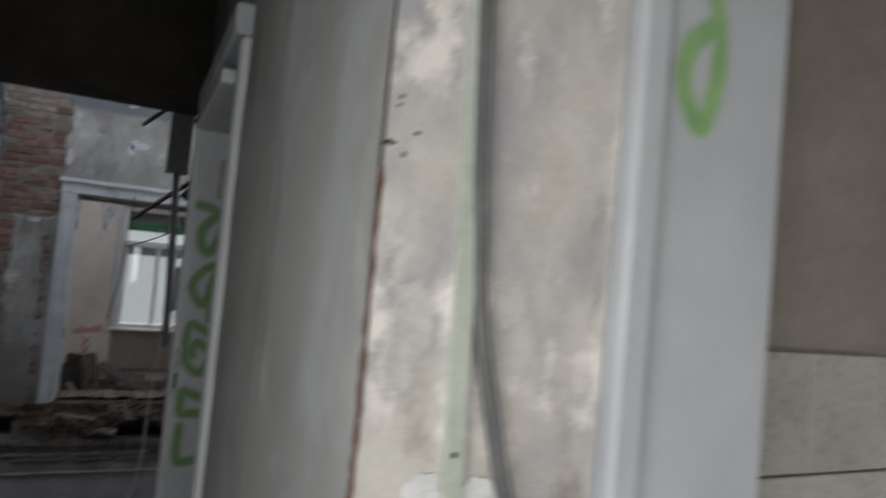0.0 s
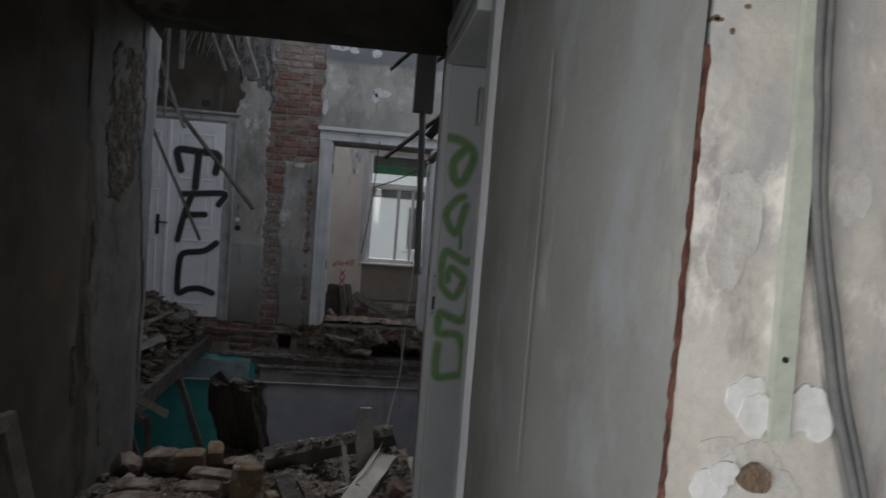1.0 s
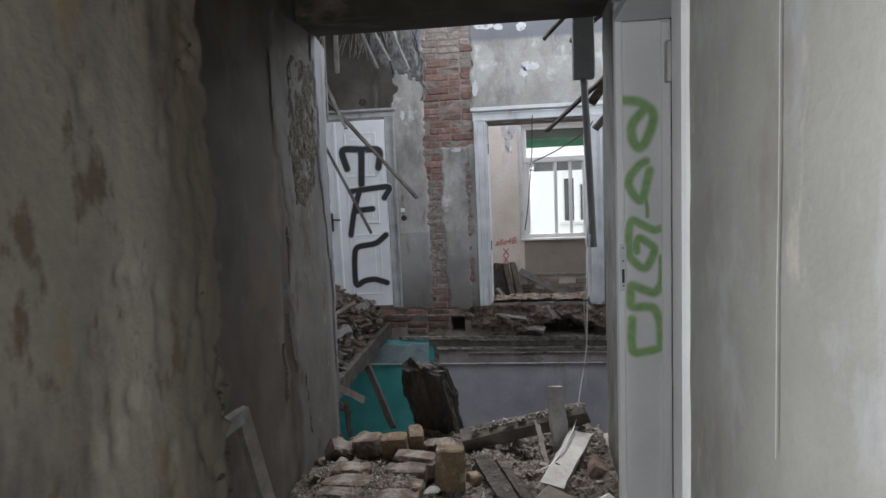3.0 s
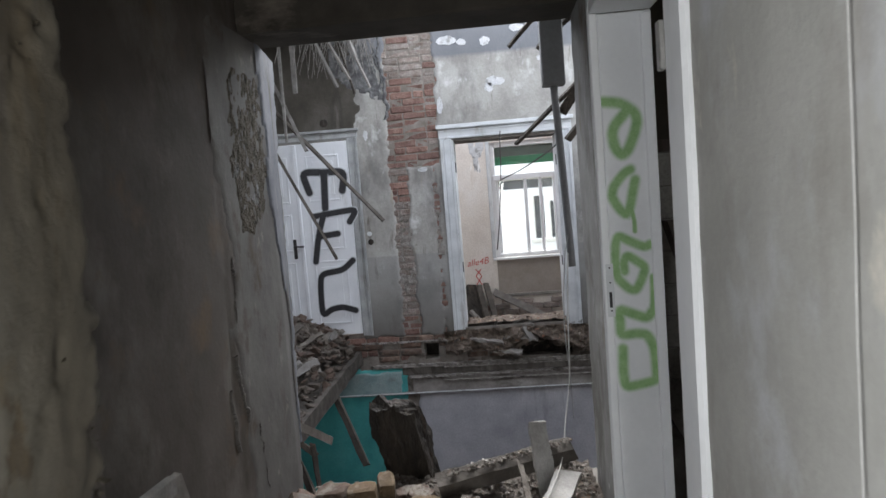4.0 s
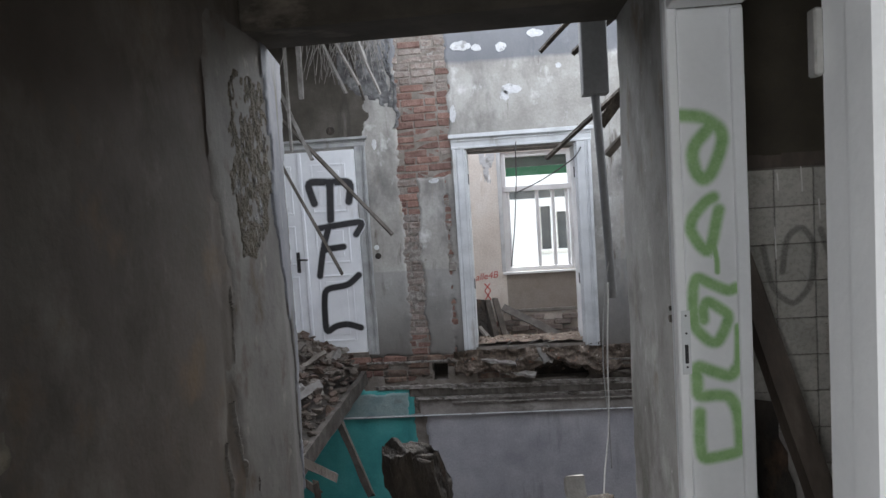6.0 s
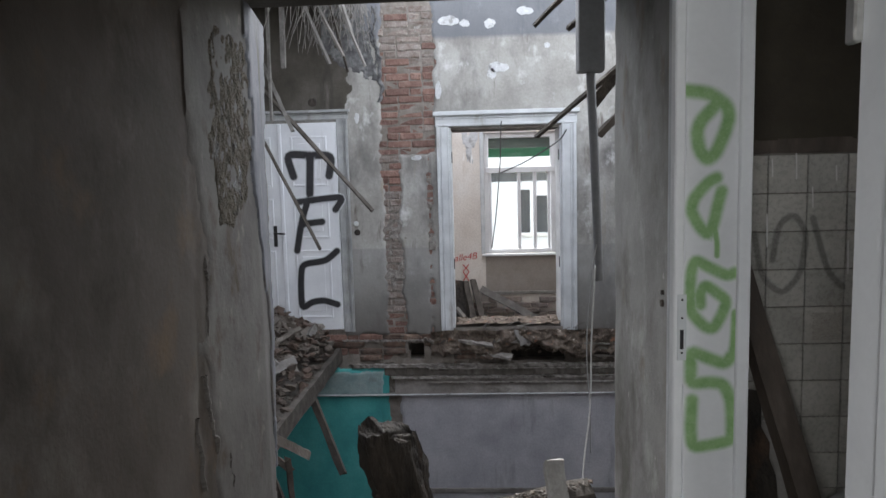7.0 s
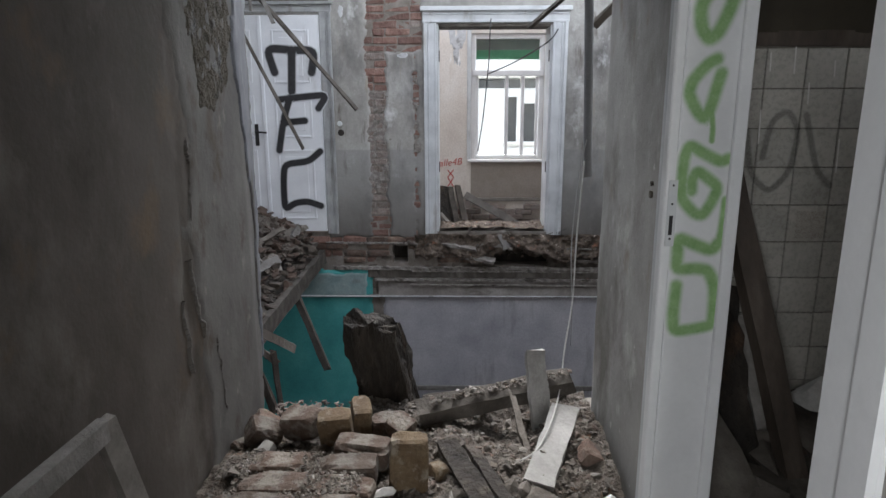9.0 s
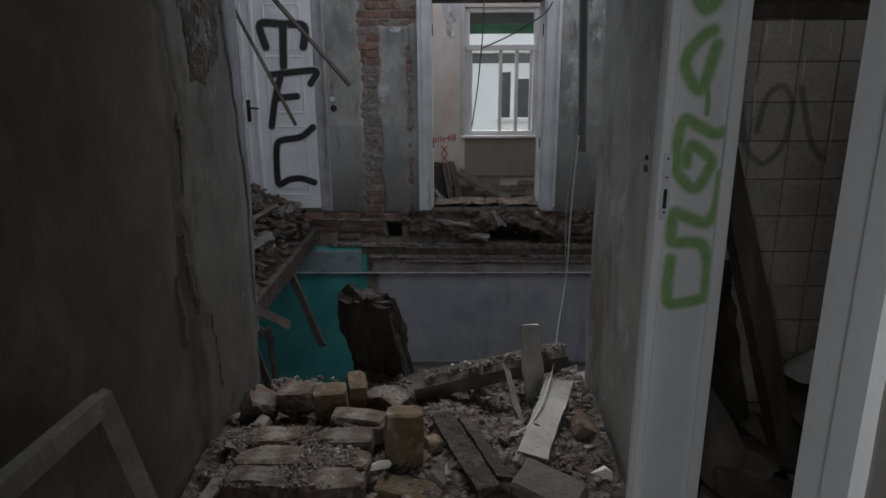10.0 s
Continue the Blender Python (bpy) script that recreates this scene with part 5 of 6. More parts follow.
# boards poking out of the floor edge
for k, (a, b, w, m) in enumerate([((-1.95, 3.50, 0.10), (-1.487, 3.45, -0.11), 0.05, M_OLDWOOD), ((-1.95, 3.48, 0.08), (-1.59, 3.45, -0.22), 0.035, M_OLDWOOD), ((-1.62, 3.44, -0.12), (-1.59, 3.46, -0.62), 0.04, M_FLOORBEAM),
                                  ((-1.94, 5.3, -0.33), (-1.60, 4.95, -0.93), 0.06, M_FLOORBEAM), ((-1.94, 3.9, -0.25), (-1.72, 3.75, -0.72), 0.05, M_DARKWOOD)]):
    solo("broken_board", beam(bmesh.new(), a, b, w, 0.03, 0.006, 5, 50 + k, 60), m, "splintered floorboard hanging off the broken floor edge", "board", group="boards at the floor edge")


def stump():
    """A rotten beam end, splintered at the top."""
    bm = bmesh.new()
    rng = random.Random(3)
    a, b = Vector((-0.750, 2.47, -0.16)), Vector((-0.868, 2.44, 0.440))
    rings, sides, cuts = [], 36, 26
    for i in range(cuts + 1):
        t = i / cuts
        c = a.lerp(b, t)
        ring = []
        for k in range(sides):
            an = 2 * math.pi * k / sides
            ux, uy = math.cos(an), math.sin(an)
            sq = 1 / max(abs(ux), abs(uy)) ** 0.75
            r = 0.126 * sq * (0.95 + 0.16 * (noise.noise(Vector((ux * 1.8, uy * 1.8, t * 3))))) * (1 - 0.10 * max(0, t - 0.7) / 0.3)
            crack = -0.05 * max(0, noise.noise(Vector((ux * 5, uy * 5, t * 1.6)))) - 0.03 * max(0, noise.noise(Vector((ux * 11, uy * 11, t * 4)))) + 0.012 * noise.noise(Vector((ux * 16, uy * 16, t * 14)))
            z = (0.07 * noise.noise(Vector((ux * 2.4, uy * 2.4, 7))) - 0.05 * max(ux, 0) if i == cuts else 0.03 * noise.noise(Vector((ux * 2.4, uy * 2.4, 7))) if i == cuts - 1 else 0)
            ring.append(bm.verts.new(c + Vector(((r + crack) * ux * 1.12, (r + crack) * uy * 0.85, z))))
        rings.append(ring)
    for r, s in zip(rings, rings[1:]):
        for k in range(sides):
            bm.faces.new((r[k], r[(k + 1) % sides], s[(k + 1) % sides], s[k]))
    bm.faces.new(rings[0][::-1])
    mid = bm.verts.new(sum((v.co for v in rings[-1]), Vector()) / sides + Vector((0, 0, -0.02)))
    for k in range(sides):
        bm.faces.new((rings[-1][k], rings[-1][(k + 1) % sides], mid))
    return bm


solo("rotten_beam", stump(), M_ROTTEN, "black rotten timber beam end standing in the rubble", "beam", at=(-0.74, 2.47, -0.1))

# ---- rubble on the corridor floor ----
def rubble_height(x, y):
    h = 0.02 + 0.10 * np.clip((y - 0.9) / 0.8, 0, 1) + 0.03 * np.clip((x + 0.2) / 0.3, 0, 1) * np.clip((y - 1.4) * 2, 0, 1)
    h = h + (fbm(x * 4, y * 4, 71) - 0.5) * 0.10 * np.clip(y - 0.5, 0.2, 1) + (fbm(x * 13, y * 13, 72) - 0.5) * 0.06 + (fbm(x * 45, y * 45, 74) - 0.5) * 0.022
    h = h - 0.06 * np.clip((y - 1.92) / 0.2, 0, 1) * np.clip((-0.12 - x) / 0.12, 0, 1)
    back = np.clip((-0.86 - x) / 0.16, 0, 1)
    h = h * (1 - 0.55 * back * np.clip((y - 1.75) * 3, 0, 1))
    fall = np.clip((y - 2.36 + 0.20 * back - 0.14 * (fbm(x * 5, x * 0 + 4, 73) - 0.3)) / 0.25, 0, 1)
    return np.maximum(h, 0.004) - 0.34 * fall


heap = sheet("rubble_heap", M_RUBBLE, None, LX + 0.01, RX - 0.01, 0.1, 2.62, 0.009, lambda x, y, d: xyz(x, y, d), lambda x, y: rubble_height(x, y), kind="stuff")
tagged(heap, "heap of crushed plaster and brick dust on the floor", "rubble")


def no_clip(x, y):
    return np.maximum(rubble_height(x, y), 0.0)


scatter("rubble_chunks", 13000, (LX + 0.05, RX - 0.02), (0.8, 2.52), (0.002, 0.021), no_clip, M_STONE, "small broken plaster and mortar pieces", 5, 3.2, 0.05)
scatter("rubble_chunks", 60, (LX + 0.10, RX - 0.09), (1.3, 2.45), (0.025, 0.055), no_clip, M_STONE, "fist-sized broken plaster and mortar lumps", 6, 2.0, 0.1)


def brick_mesh(name, l, w, h, seed, material, rough=0.006):
    rng = random.Random(seed)
    bm = bmesh.new()
    bmesh.ops.create_cube(bm, size=1, matrix=Matrix.Diagonal((l, w, h, 1)))
    bmesh.ops.bevel(bm, geom=list(bm.edges), offset=rough, segments=1, affect="EDGES")
    for v in bm.verts:
        v.co += Vector((rng.uniform(-1, 1), rng.uniform(-1, 1), rng.uniform(-1, 1))) * rough * 0.5
    me = bpy.data.meshes.new(name)
    bm.to_mesh(me)
    bm.free()
    me.materials.append(material)
    return me


def chipped_brick(name, l, w, h, seed, material):
    """A worn brick: rounded, dented faces and broken corners."""
    bm = bmesh.new()
    bmesh.ops.create_cube(bm, size=1)
    bmesh.ops.subdivide_edges(bm, edges=list(bm.edges), cuts=4, use_grid_fill=True)
    off = Vector((seed * 3.7, seed * 1.9, seed * 5.3))
    for v in bm.verts:
        c = v.co.copy()
        out = sorted(abs(q) for q in c)
        worn = 1 - (0.05 if out[1] > 0.49 else 0.0) - (0.08 if out[0] > 0.49 else 0.0)
        p = Vector((c.x * l, c.y * w, c.z * h)) * worn
        n1, n2 = noise.noise(p * 14 + off), noise.noise(p * 45 + off)
        bite = max(0.0, noise.noise(p * 9 + off * 2) - 0.15) * (0.05 if out[1] > 0.4 else 0.0)
        v.co = p + c.normalized() * (0.007 * n1 + 0.004 * n2 - bite)
    me = bpy.data.meshes.new(name)
    bm.to_mesh(me)
    bm.free()
    me.materials.append(material)
    return me


LOOSE = [  # place, turn, length, width, height, material
    ((-0.945, 1.945, 0.178), (2, -3, 8), 0.13, 0.10, 0.125, M_BRICK_YEL), ((-0.862, 2.045, 0.168), (3, 3, 14), 0.075, 0.15, 0.125, M_BRICK_YEL),
    ((-1.09, 2.03, 0.155), (8, -8, -14), 0.15, 0.12, 0.105, M_BRICK_DUST), ((-1.24, 1.98, 0.13), (14, 30, 30), 0.13, 0.11, 0.09, M_BRICK_DUST),
    ((-0.643, 1.665, 0.185), (0, 2, 3), 0.13, 0.085, 0.235, M_BRICK_YEL), ((-0.545, 1.76, 0.105), (5, 8, 35), 0.06, 0.06, 0.06, M_BRICK_YEL),
    ((-0.82, 1.80, 0.165), (2, 3, -8), 0.20, 0.105, 0.085, M_BRICK_DUST), ((-0.76, 2.12, 0.10), (0, 5, 20), 0.16, 0.1, 0.07, M_BRICK_DUST),
    ((-1.06, 2.19, 0.06), (10, 3, 12), 0.2, 0.11, 0.10, M_BRICK_DUST), ((-1.275, 2.16, 0.05), (20, 35, 20), 0.15, 0.11, 0.09, M_BRICK_DIM), ((-1.30, 1.98, 0.06), (5, 12, 70), 0.13, 0.11, 0.07, M_BRICK_DUST), ((-0.70, 2.02, 0.14), (15, -10, 50), 0.10, 0.09, 0.07, M_BRICK_DUST), ((-0.02, 2.02, 0.13), (25, 10, 40), 0.12, 0.10, 0.07, M_BRICK_DUST), ((0.03, 1.85, 0.12), (12, 30, 10), 0.11, 0.09, 0.06, M_BRICK_DIM), ((-0.63, 1.50, 0.09), (4, 6, -10), 0.2, 0.1, 0.07, M_BRICK_YEL)]
for k, (p, r, l, w, h, m) in enumerate(LOOSE):
    ob = new("loose_brick", chipped_brick("loose_brick", l, w, h, k, m))
    ob.matrix_basis = pose(*p, *r)
    tagged(ob, "ochre broken brick lying on the rubble heap" if m == M_BRICK_YEL else "dusty red broken brick lying in the rubble", "brick", "loose bricks on the rubble")

masonry = thing("masonry_chunk", (-0.98, 1.55, 0.03), "fallen lump of brick masonry covered with dust", "masonry")
part("mortar_bed", one(-1.205, -0.785, 1.41, 1.735, 0.0, 0.180, 0.012), M_RUBBLE, masonry)
rng = random.Random(21)
for iz in range(2):
    for iy in range(3):
        for ix in range(2):
            ob = new("brick", chipped_brick("brick", 0.216, 0.112, 0.074, iz * 10 + iy * 3 + ix, M_BRICK_DUST))
            ob.parent = masonry
            ob.matrix_basis = pose(-0.125 + ix * 0.226 + (0.02 if iz else 0), -0.11 + iy * 0.118, 0.042 + iz * 0.08 + rng.uniform(0, 0.022), rng.uniform(-4, 4), rng.uniform(-4, 4), rng.uniform(-7, 7))
scatter("masonry_dust", 2600, (-1.22, -0.79), (1.39, 1.74), (0.002, 0.010), lambda x, y: 0.182 + 0.02 * fbm(x * 9, y * 9, 3), M_STONE, "mortar crumbs on the fallen masonry", 41)

BOARDS = [
    ("plank", (-0.635, 2.19, 0.115), (0.01, 2.21, 0.262), 0.085, 0.075, M_FLOORBEAM, "dust-covered dark plank lying across the rubble", 24),
    ("board", (-0.122, 2.10, 0.03), (-0.160, 2.175, 0.415), 0.088, 0.020, M_PALEBOARD, "upright grey board stuck in the rubble", 0),
    ("board", (-0.20, 1.64, 0.135), (-0.03, 2.12, 0.185), 0.105, 0.022, M_PALEBOARD, "pale painted board lying in the rubble", 8),
    ("stick", (-0.205, 1.83, 0.10), (-0.252, 2.20, 0.225), 0.026, 0.02, M_OLDWOOD, "thin weathered stick leaning in the rubble", 0),
    ("board", (-0.52, 1.90, 0.15), (-0.36, 1.45, 0.14), 0.075, 0.025, M_DARKWOOD, "dark splintered board in the rubble", 10),
    ("board", (-0.42, 1.84, 0.15), (-0.31, 1.50, 0.15), 0.05, 0.02, M_DARKWOOD, "dark splintered board in the rubble", -12),
    ("board", (-0.62, 2.30, 0.10), (-0.30, 2.34, 0.13), 0.09, 0.03, M_DARKWOOD, "dark splintered board in the rubble", 20),
    ("batten", (-1.31, 1.30, 0.06), (-1.20, 1.92, 0.12), 0.05, 0.03, M_GREYWOOD, "grey batten lying along the wall foot", 0)]
for k, (nm, a, b, w, h, m, lab, roll) in enumerate(BOARDS):
    solo(nm, beam(bmesh.new(), a, b, w, h, 0.004, 8, 90 + k, roll), m, lab, "board", at=a)


scatter("plank_dust", 420, (-0.60, 0.0), (2.16, 2.23), (0.003, 0.016), lambda x, y: 0.115 + (x + 0.635) * 0.228 + 0.045, M_STONE, "crumbs and dust lying on the plank", 43)


def lump(name, c, r, material, label, seed, category="rubble"):
    me = lumps_mesh(name, [((0, 0, 0), r, random.Random(seed))], material)
    ob = new(name, me)
    ob.location = c
    return tagged(ob, label, category)


bm = block(bmesh.new(), -0.11, 0.11, -0.07, 0.07, -0.07, 0.045, 0.012, pose(-0.165, 1.47, 0.115, 12, 8, -32))
solo("concrete_block", bm, M_STONE, "grey broken concrete block on the rubble", "block", at=(-0.13, 1.44, 0.1))
lump("plaster_piece", (0.030, 1.565, 0.13), 0.055, M_GYPSUM, "white plaster piece on the rubble", 4)
lump("plaster_piece", (-0.72, 1.58, 0.14), 0.04, M_GYPSUM, "white plaster piece on the rubble", 7)

# loose wooden frame leaning on the corridor wall
loose = thing("wooden_frame", (-1.2, 0.95, 0.05), "pale empty wooden frame leaning against the corridor wall", "frame")
for a, b in (((-1.262, 0.955, 0.715), (-1.245, 0.30, 0.76)), ((-1.262, 0.95, 0.735), (-1.19, 1.10, 0.03)), ((-1.245, 0.30, 0.76), (-1.175, 0.38, 0.03)), ((-1.19, 1.08, 0.08), (-1.18, 0.40, 0.07))):
    part("rail", beam(bmesh.new(), a, b, 0.048, 0.03, 0.001, 3, 4, 90), M_GREYWOOD, loose)

# ---- cable duct and cables at the corridor end ----
duct = thing("cable_duct", (0.05, 2.49, 1.97), "grey sheet metal cable duct hanging beside the opening", "duct")
part("casing", one(-0.005, 0.105, 2.45, 2.53, 1.97, 2.95, 0.004), M_METAL, duct)
part("conduit", tube(bmesh.new(), [(0.05, 2.49, 1.98), (0.066, 2.49, 1.6), (0.085, 2.49, 1.08)], 0.019), M_METAL, duct, smooth=True)
solo("white_cable", tube(bmesh.new(), [(0.066, 2.475, 1.15), (0.044, 2.45, 0.84), (0.028, 2.40, 0.55), (-0.015, 2.30, 0.357), (-0.05, 2.17, 0.235), (-0.113, 1.96, 0.20), (-0.183, 1.81, 0.17), (-0.247, 1.768, 0.15)], 0.0034), M_WCABLE, "loose white cable sagging into the rubble", "cable", smooth=True)
solo("grey_cable", tube(bmesh.new(), [(0.075, 2.475, 1.25), (0.046, 2.47, 1.1), (0.026, 2.47, 0.785), (0.040, 2.47, 0.5), (0.043, 2.47, 0.31)], 0.0026), M_CABLE, "loose grey cable hanging on the wall end", "cable", smooth=True)
for k, (a, b, w) in enumerate([((0.42, 2.415, 2.20), (-0.128, 3.0, 1.739), 0.018), ((0.26, 2.415, 2.58), (-0.135, 3.0, 2.284), 0.02), ((0.36, 2.415, 2.46), (0.02, 2.95, 2.25), 0.025), ((0.36, 2.415, 2.20), (0.12, 2.8, 1.88), 0.05), ((0.36, 2.415, 1.98), (0.13, 2.75, 1.72), 0.035)]):
    solo("splintered_lath", beam(bmesh.new(), a, (b[0], b[1], b[2]), w, 0.02, 0.003, 6, 130 + k, 30), M_DARKWOOD if k < 4 else M_OLDWOOD, "dark splintered lath sticking out by the wall end", "lath", group="laths by the wall end")
solo("dark_cable", tube(bmesh.new(), [(-0.15, 6.375, 2.12), (-0.16, 6.33, 2.05), (-0.17, 6.30, 1.75), (-0.184, 6.3, 1.58), (-0.22, 6.3, 1.2), (-0.271, 6.3, 0.85)], 0.006), M_DCABLE, "thin dark cable hanging in the doorway", "cable", smooth=True)
solo("dark_cable", tube(bmesh.new(), [(0.50, 6.375, 2.02), (0.40, 6.3, 1.90), (0.10, 6.3, 1.72), (-0.175, 6.3, 1.60)], 0.007), M_DCABLE, "thin dark cable slung across the doorway", "cable", smooth=True)

# ---- tiled bathroom ----
def tiles(parent, cells, sx, sz, place):
    bm = bmesh.new()
    bmesh.ops.create_cube(bm, size=1, matrix=Matrix.Diagonal((sx - 0.004, 0.012, sz - 0.004, 1)))
    bmesh.ops.bevel(bm, geom=list(bm.edges), offset=0.0018, segments=1, affect="EDGES")
    me = bpy.data.meshes.new("tile")
    bm.to_mesh(me)
    bm.free()
    me.materials.append(M_TILE)
    rng = random.Random(3)
    for i, j in cells:
        if rng.random() < 0.012:
            continue
        ob = new("tile", me)
        ob.parent = parent
        ob.location = Vector(place(i, j)) - ORIGIN[parent]
        ob.rotation_euler = (rng.uniform(-0.006, 0.006), 0, rng.uniform(-0.006, 0.006))


bath_wall = wall("wall_bath", M_GROUT, "x", 0.2425, 2.2, -0.36, 2.8, 2.23, 2.268, (), "tiled bathroom wall with ochre plaster above")
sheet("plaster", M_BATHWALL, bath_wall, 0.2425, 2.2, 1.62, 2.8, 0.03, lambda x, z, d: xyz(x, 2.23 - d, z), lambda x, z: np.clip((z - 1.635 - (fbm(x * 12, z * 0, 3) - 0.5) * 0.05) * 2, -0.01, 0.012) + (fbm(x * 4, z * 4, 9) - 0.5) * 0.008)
TX, TZ = 0.150, 0.148
tiles(bath_wall, [(i, j) for i in range(12) for j in range(11)], TX, TZ, lambda i, j: (0.2425 + TX * (i + 0.40), 2.226, 1.595 - TZ * (j + 0.5)))
part("border", beam(bmesh.new(), (0.2425, 2.224, 1.628), (2.2, 2.224, 1.628), 0.016, 0.055, 0.004, 30, 2), M_BROWNWOOD, bath_wall, "dark brown edge of old paint and glue")
for k, pts in enumerate(([(0.63, 1.29), (0.66, 1.12), (0.74, 1.05), (0.81, 1.13), (0.83, 1.29), (0.78, 1.37), (0.72, 1.33), (0.70, 1.19)], [(0.85, 1.35), (0.91, 1.14), (0.97, 1.08)])):
    spray("scrawl", [(pts, 0.024)], lambda u, v, off: Vector((u, 2.2188 - off, v)), M_SCRAWL, bath_wall, "faded grey scrawl on the tiles")
for k, (u, v, L) in enumerate(((0.675, 1.37, 0.13), (0.984, 1.26, 0.13), (0.844, 1.47, 0.08), (0.78, 1.60, 0.10), (0.69, 1.58, 0.07), (1.08, 1.50, 0.12), (0.93, 1.55, 0.06))):
    part("paint_drip", ribbon(bmesh.new(), [(u, v), (u + 0.002, v - L / 2), (u + 0.003, v - L)], 0.006, lambda a, b, off: Vector((a, 2.2186 - off, b)), seed=k), M_GYPSUM, bath_wall, "white paint drip on the tiles")
part("faded_sticker", one(0.86, 0.97, 2.2165, 2.2185, 0.87, 0.98), M_MIST_S, bath_wall, "faded brown flower sticker on a tile")
sheet("plaster", M_BROWNWALL, wall_tiled, 0.6205, 2.2, 1.45, 2.8, 0.03, lambda x, z, d: xyz(x, -0.53 - d, z), lambda x, z: np.clip((z - 1.487 - (fbm(x * 12, z * 0, 3) - 0.5) * 0.02) * 2, -0.01, 0.012) + (fbm(x * 4, z * 4, 9) - 0.5) * 0.006)
tiles(wall_tiled, [(i, j) for i in range(8) for j in range(8)], 0.18, 0.18, lambda i, j: (0.625 + 0.18 * (i + 0.5), -0.534, 1.485 - 0.18 * (j + 0.5)))
solo("bath_timber", beam(bmesh.new(), (0.50, 2.16, 1.30), (0.765, 1.80, 0.02), 0.085, 0.06, 0.003, 8, 5, 25), M_BROWNWOOD, "brown timber leaning across the bathroom", "timber")
solo("bath_batten", beam(bmesh.new(), (0.655, 2.17, 0.56), (0.70, 1.95, 0.12), 0.035, 0.025, 0.003, 6, 6, 10), M_GREYWOOD, "grey batten leaning behind the brown timber", "batten")
solo("rotten_board", beam(bmesh.new(), (0.565, 2.16, 0.66), (0.585, 1.86, 0.04), 0.12, 0.05, 0.014, 12, 7, 10), M_ROTTEN, "black rotten board leaning on the bathroom tiles", "board")
for k, (a, b, w) in enumerate([((0.34, 2.15, 0.40), (0.50, 1.6, 0.04), 0.2), ((0.44, 1.95, 0.10), (0.82, 1.70, 0.05), 0.12), ((0.40, 1.60, 0.08), (0.80, 1.50, 0.05), 0.10), ((0.78, 2.10, 0.25), (1.05, 1.60, 0.05), 0.20)]):
    solo("fallen_board", beam(bmesh.new(), a, b, w, 0.022, 0.006, 6, 150 + k, 10), M_OLDWOOD, "grey dusty broken board lying in the bathroom", "board", group="boards in the bathroom")
lump("white_fragment", (0.95, 2.05, 0.27), 0.16, M_GYPSUM, "white broken sanitary fragment among the rubbish", 14)
scatter("bath_rubble", 260, (0.3, 1.9), (0.7, 2.15), (0.015, 0.09), lambda x, y: 0.02 + 0.25 * np.clip((y - 1.5), 0, 1), M_STONE, "grey rubble on the bathroom floor", 15)

# ---- room behind, with its window ----
BY = 9.3
wall_back = wall("wall_back", M_PLASTER_B, "x", -2.2, 2.0, -3.4, 3.2, BY, BY + 0.4, [(-0.28, 0.76, 0.46, 2.22)], "beige plaster wall with a window, its colour raised for daylight")
wall("wall_back_east", M_PLASTER_B, "y", FAR + 0.36, BY, -3.4, 3.2, 1.05, 1.25, (), "beige plaster side wall")
wall("wall_back_west", M_PLASTER_B, "y", FAR + 0.36, BY, -3.4, 3.2, -2.2, -2.0, (), "beige plaster side wall")
solo("floor_back", one(-2.0, 1.05, FAR + 0.36, BY, -0.75, -0.62), M_RUBBLE, "rubble bed of the room behind", "floor", kind="structure")
window_1 = thing("window_1", (0.24, BY, 0.46), "old white wooden casement window with a transom light", "window", kind="structure")


def bar(x0, x1, y0, y1, z0, z1, name="window_frame", m=None, parent=None):
    return part(name, one(x0, x1, y0, y1, z0, z1, 0.006), m or M_WHITE, parent or window_1)


bar(-0.279, -0.215, BY + 0.06, BY + 0.18, 0.461, 2.219)
bar(0.695, 0.759, BY + 0.06, BY + 0.18, 0.461, 2.219)
bar(-0.214, 0.694, BY + 0.06, BY + 0.18, 2.15, 2.219)
bar(-0.214, 0.694, BY + 0.06, BY + 0.18, 0.461, 0.52)
bar(-0.26, 0.74, BY + 0.03, BY + 0.17, 1.64, 1.72, "transom")
bar(-0.33, 0.82, BY - 0.06, BY + 0.058, 0.425, 0.4595, "window_sill")
for x in (0.205, 0.435):
    bar(x, x + 0.05, BY + 0.07, BY + 0.12, 0.521, 1.639, "mullion")
for x in (-0.213, 0.645):
    bar(x, x + 0.04, BY + 0.08, BY + 0.12, 0.521, 1.639, "sash")
for x0, x1, z0, z1 in ((-0.17, 0.20, 0.53, 1.63), (0.26, 0.43, 0.53, 1.63), (0.49, 0.64, 0.53, 1.63), (-0.21, 0.69, 1.73, 2.14)):
    pane = part("pane", one(x0, x1, BY + 0.098, BY + 0.102, z0, z1), M_GLASS, window_1)
    pane.visible_shadow = False
part("roller_blind", one(-0.21, 0.69, BY + 0.14, BY + 0.15, 1.87, 2.0, 0.002), M_GREENCLOTH, window_1, "green cloth behind the transom light")
part("roller_blind", one(-0.21, 0.69, BY + 0.141, BY + 0.151, 2.001, 2.148, 0.002), M_GREYBLIND, window_1, "grey-green cloth behind the transom light")
part("window_casing", one(-0.34, -0.281, BY - 0.025, BY + 0.03, 0.462, 2.30, 0.008), M_CASE, window_1)
part("window_casing", one(0.761, 0.82, BY - 0.025, BY + 0.03, 0.462, 2.30, 0.008), M_CASE, window_1)
part("window_casing", one(-0.36, 0.84, BY - 0.03, BY - 0.001, 2.301, 2.38, 0.008), M_CASE, window_1)
part("niche_panel", one(-0.28, 0.78, BY - 0.006, BY - 0.001, -0.10, 0.42), M_PANEL_B, wall_back, "brown plastered panel under the window")
